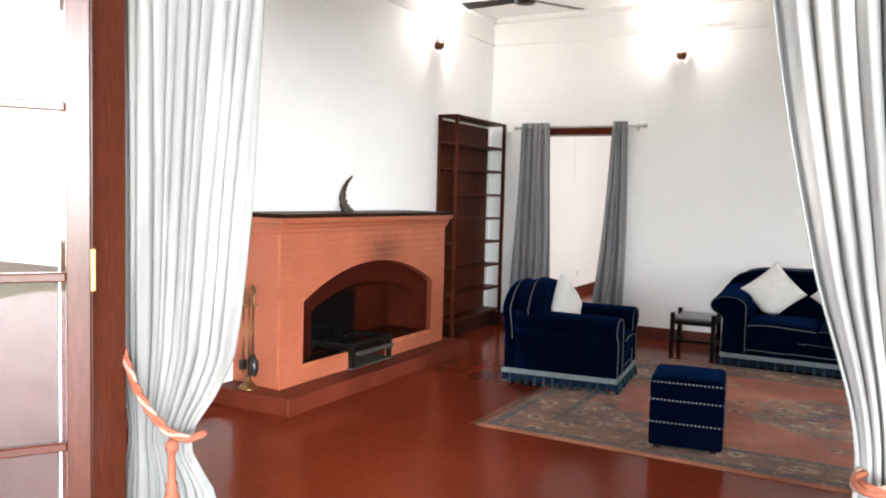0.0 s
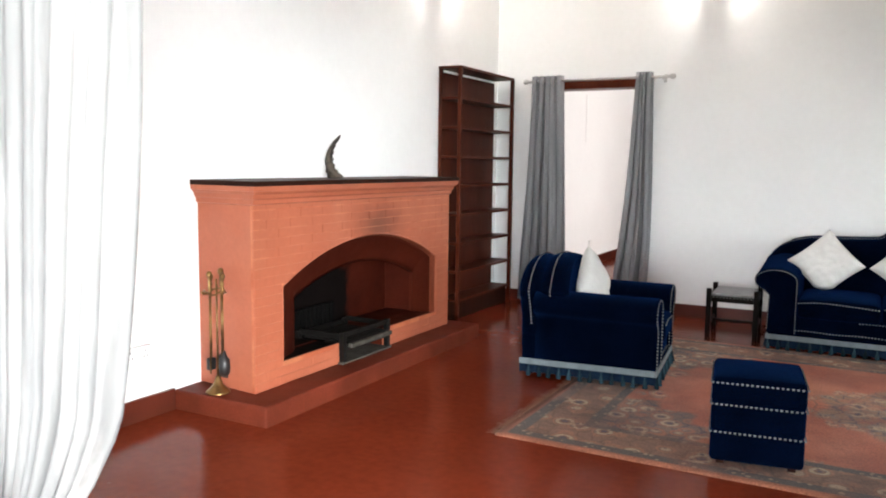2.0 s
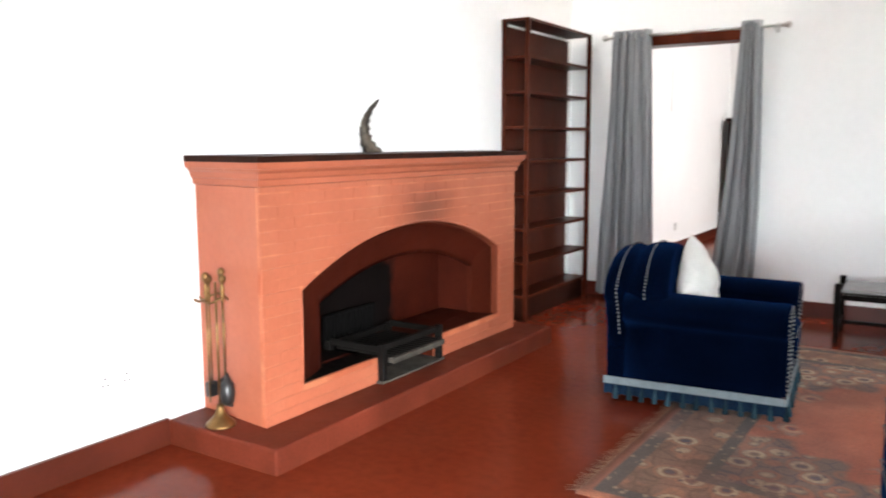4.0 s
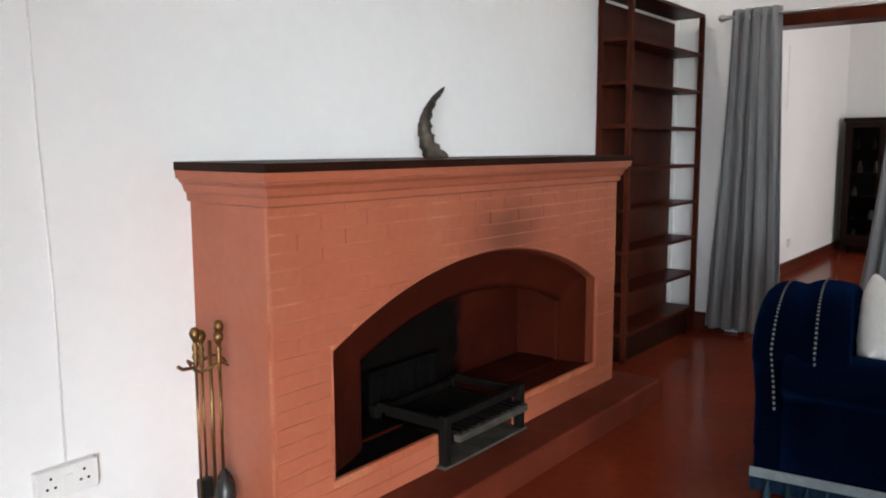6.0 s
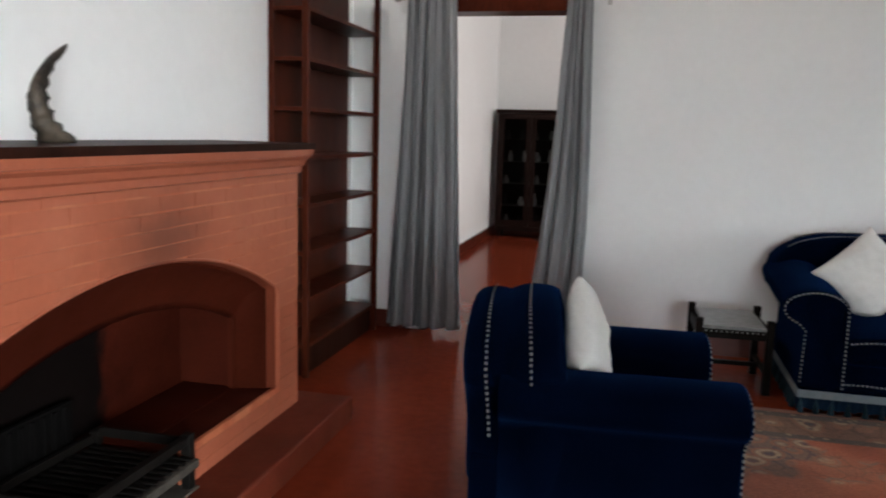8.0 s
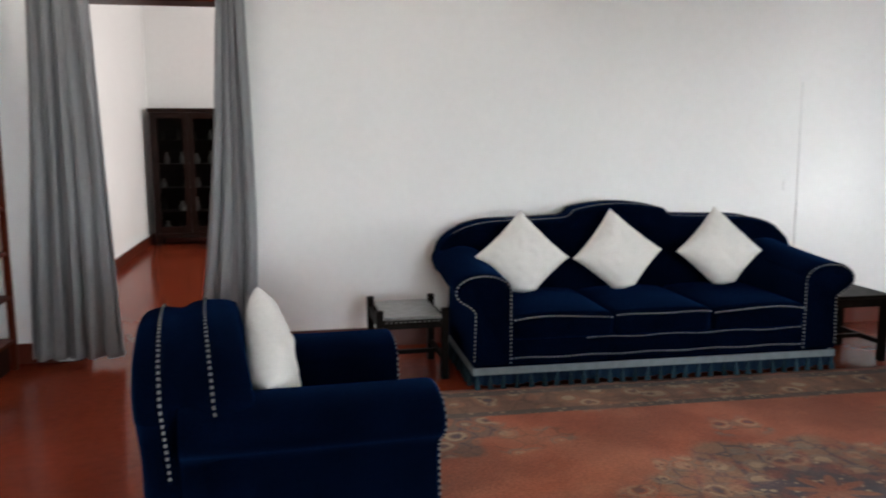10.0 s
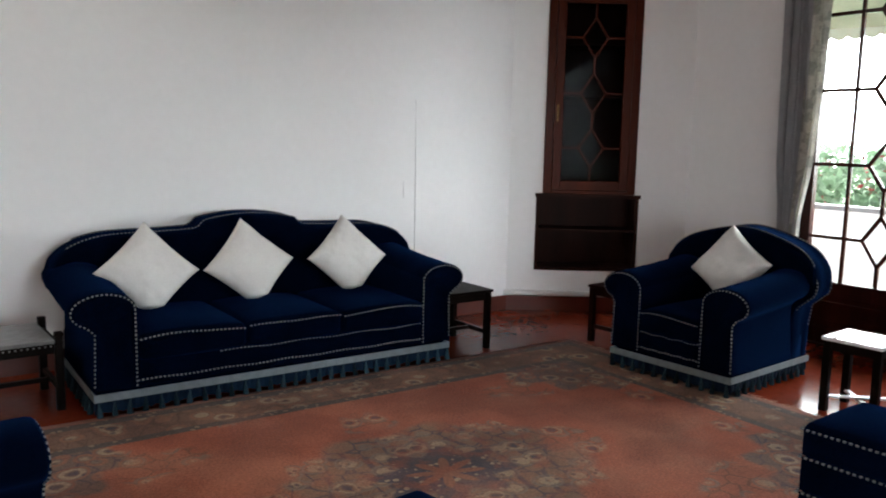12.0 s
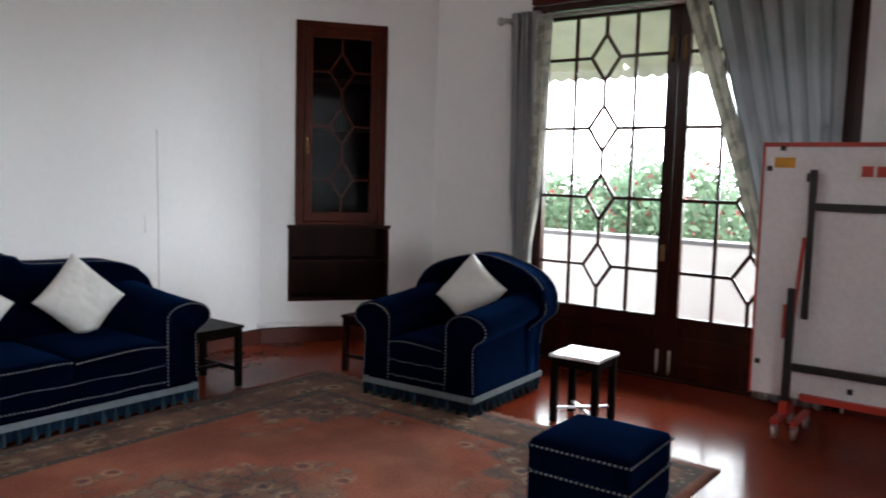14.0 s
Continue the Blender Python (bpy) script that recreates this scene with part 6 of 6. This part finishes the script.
WIREPAINT = mat("painted_over_cable", (0.77, 0.77, 0.76), 0.6, vary=0.05, scale=6)
wire("wall_cable", [(XW + 0.004, 3.94, 0.425), (XW + 0.004, 3.935, 1.0), (XW + 0.004, 3.92, 1.4), (XW + 0.004, 3.90, 3.23)], 0.004, "thin white cable running up the wall")
wire("wall_cable", [(1.62, YN - 0.004, 0.13), (1.62, YN - 0.004, 1.2), (1.612, YN - 0.004, 1.75)], 0.004, "thin white cable behind the sofa's arm")
wire("wall_cable", [(1.51, YN - 0.004, 0.99), (1.51, YN - 0.004, 1.13)], 0.003, "thin white cable end on the wall")
wire("wall_cable", [(HX0 + 0.004, 11.6, 1.75), (HX0 + 0.004, 11.6, 2.4)], 0.005, "thin cable high on the next room's wall")


# ---- the next room's display cabinet ----
def display_cabinet():
    g = thing("display_cabinet", pose(-3.25, 14.205, 0), "dark glazed display cabinet with ornaments in the next room", "display cabinet")
    w, d, h = 0.92, 0.40, 1.68
    part("carcass", boxes((-w / 2, -d / 2, 0.10, -w / 2 + 0.03, d / 2, h), (w / 2 - 0.03, -d / 2, 0.10, w / 2, d / 2, h), (-w / 2 + 0.03, d / 2 - 0.02, 0.10, w / 2 - 0.03, d / 2, h), (-w / 2 - 0.02, -d / 2 - 0.02, h, w / 2 + 0.02, d / 2, h + 0.05), (-w / 2 + 0.03, -d / 2, 0.10, w / 2 - 0.03, d / 2 - 0.02, 0.16), bevel=0.003), HALLWOOD, g)
    for x in (-w / 2 + 0.03, w / 2 - 0.07):
        for y in (-d / 2 + 0.01, d / 2 - 0.05):
            part("foot", boxes((x, y, 0, x + 0.04, y + 0.04, 0.1), bevel=0.005), HALLWOOD, g)
    for z in (0.42, 0.72, 1.02, 1.32):
        part("shelf", boxes((-w / 2 + 0.031, -d / 2 + 0.03, z, w / 2 - 0.031, d / 2 - 0.021, z + 0.016)), HALLWOOD, g)
    for x0, x1 in ((-w / 2 + 0.03, -0.004), (0.004, w / 2 - 0.03)):
        dr = part("door", boxes((x0, -d / 2 - 0.018, 0.165, x0 + 0.06, -d / 2, h - 0.005), (x1 - 0.06, -d / 2 - 0.018, 0.165, x1, -d / 2, h - 0.005), (x0 + 0.06, -d / 2 - 0.018, h - 0.075, x1 - 0.06, -d / 2, h - 0.005), (x0 + 0.06, -d / 2 - 0.018, 0.165, x1 - 0.06, -d / 2, 0.25), bevel=0.002), HALLWOOD, g)
        bm = bmesh.new()
        bm.faces.new([bm.verts.new(p) for p in ((x0 + 0.06, -d / 2 - 0.008, 0.25), (x1 - 0.06, -d / 2 - 0.008, 0.25), (x1 - 0.06, -d / 2 - 0.008, h - 0.075), (x0 + 0.06, -d / 2 - 0.008, h - 0.075))])
        part("pane", bm, CABGLASS, dr)
    return g


display_cabinet()
rng = random.Random(12)
for z in (0.161, 0.437, 0.737, 1.037, 1.337):
    for i in range(4):
        x = -3.25 - 0.32 + i * 0.2 + rng.uniform(-0.03, 0.03)
        hgt, rr = rng.uniform(0.08, 0.18), rng.uniform(0.025, 0.05)
        bm = bmesh.new()
        spin(bm, [(rr * 0.7, 0), (rr, hgt * 0.25), (rr * 0.8, hgt * 0.6), (rr * 0.4, hgt * 0.8), (rr * 0.55, hgt)], 10)
        o = part("vase", bm, GLAZE if rng.random() < 0.6 else HORN, None, smooth=True)
        o.matrix_world = pose(x, 14.205 - 0.05, z)
        tagged(o, "small pale ornament on the display cabinet shelf", "ornament", "cabinet ornaments")

# ---- outside the garden doors ----
structure("ground", boxes((-150, -150, -0.50, 220, 160, -0.21)), GRASS, "green lawn beyond the veranda", "ground")
structure("pavement_veranda", boxes((XE + 0.225, YS, -0.11, 6.2, 13.0, -0.02)), FLOOR, "red cement veranda floor outside the doors", "pavement")
structure("wall_parapet", boxes((5.72, YS, -0.02, 5.87, 13.0, 0.86)), WHITE, "low white veranda parapet", "wall")
structure("trim_coping", boxes((5.69, YS, 0.861, 5.90, 13.0, 0.905), bevel=0.006), COPING, "grey coping of the veranda parapet", "trim")


def awning():
    g = thing("awning", None, "pale green veranda awning with scalloped edge", "awning")
    bm = bmesh.new()
    n = 60
    y0, y1 = 1.8, 13.0
    prev = None
    for i in range(n + 1):
        y = y0 + (y1 - y0) * i / n
        a, b = bm.verts.new((XE + 0.23, y, 3.05)), bm.verts.new((6.0, y, 2.62 + 0.01 * math.sin(i)))
        if prev:
            bm.faces.new((prev[0], prev[1], b, a))
        prev = (a, b)
    o = part("sheet", bm, AWNING, g)
    md = o.modifiers.new("thickness", "SOLIDIFY")
    md.thickness = 0.006
    bm = bmesh.new()
    prev = None
    for i in range(560 + 1):
        y = y0 + (y1 - y0) * i / 560
        a = bm.verts.new((6.0, y, 2.63))
        b = bm.verts.new((6.02, y, 2.54 - 0.035 * abs(math.sin(i * math.pi / 8))))
        if prev:
            bm.faces.new((prev[0], prev[1], b, a))
        prev = (a, b)
    o = part("valance", bm, AWNING, g, "scalloped valance")
    md = o.modifiers.new("thickness", "SOLIDIFY")
    md.thickness = 0.004
    return g


awning()


def shrub(x, y, r, h, seed, reds):
    rg = np.random.default_rng(seed)
    g = thing("flowering_shrub", pose(x, y, -0.21), "green garden shrub with red blossoms behind the parapet", "shrub", "garden shrubs")
    bm = bmesh.new()
    for k in range(7):
        a = k * 0.9 + seed
        tube(bm, [(0, 0, 0), (0.25 * r * math.cos(a), 0.25 * r * math.sin(a), 0.4 * h), (0.6 * r * math.cos(a), 0.6 * r * math.sin(a), 0.75 * h)], 0.03, 6, taper=lambda u: 1 - 0.7 * u)
    part("stems", bm, DARKWOOD, g)
    for name, count, material, size in (("foliage", 2600, LEAFG, 0.085), ("blossom", reds, LEAFR, 0.07)):
        verts, faces = [], []
        for i in range(count):
            d = rg.normal(size=3)
            d /= np.linalg.norm(d)
            q = rg.uniform(0.55, 1.0) ** 0.5
            lump = 1 + 0.28 * math.sin(d[0] * 5 + seed) * math.cos(d[1] * 4 + d[2] * 5)
            c = np.array([d[0] * r * q * lump, d[1] * r * q * lump, h * 0.52 + d[2] * h * 0.5 * q * lump])
            if c[2] < 0.02:
                continue
            u = rg.normal(size=3)
            u /= np.linalg.norm(u)
            v = np.cross(u, rg.normal(size=3))
            v /= np.linalg.norm(v)
            s = size * rg.uniform(0.6, 1.3)
            k = len(verts)
            verts += [tuple(c - u * s), tuple(c + v * s * 0.45), tuple(c + u * s), tuple(c - v * s * 0.45)]
            faces.append((k, k + 1, k + 2, k + 3))
        me = bpy.data.meshes.new(name)
        me.from_pydata(verts, [], faces)
        me.materials.append(material)
        o = new(name, me)
        o.parent = g
        o["kind"] = "stuff"
    return g


rng = random.Random(3)
for i in range(9):
    shrub(10.6 + rng.uniform(-0.6, 1.2), 5.6 + i * 1.35, rng.uniform(0.9, 1.25), rng.uniform(1.5, 2.1), i + 1, rng.choice((120, 260, 60)))

# bright overcast sky, far off
bm = bmesh.new()
bm.faces.new([bm.verts.new(p) for p in ((75, -140, -2), (75, 160, -2), (75, 160, 70), (75, -140, 70))])
structure("backdrop_sky", bm, glow("overcast_sky", (0.95, 0.98, 1.0), 9.0), "bright white overcast sky beyond the garden", "sky")

# ---- bricks last ----
lay_bricks()
bulb((-1.665, YN - 0.09, 3.13), 8)
bulb((XW + 0.09, 7.30, 3.13), 9)
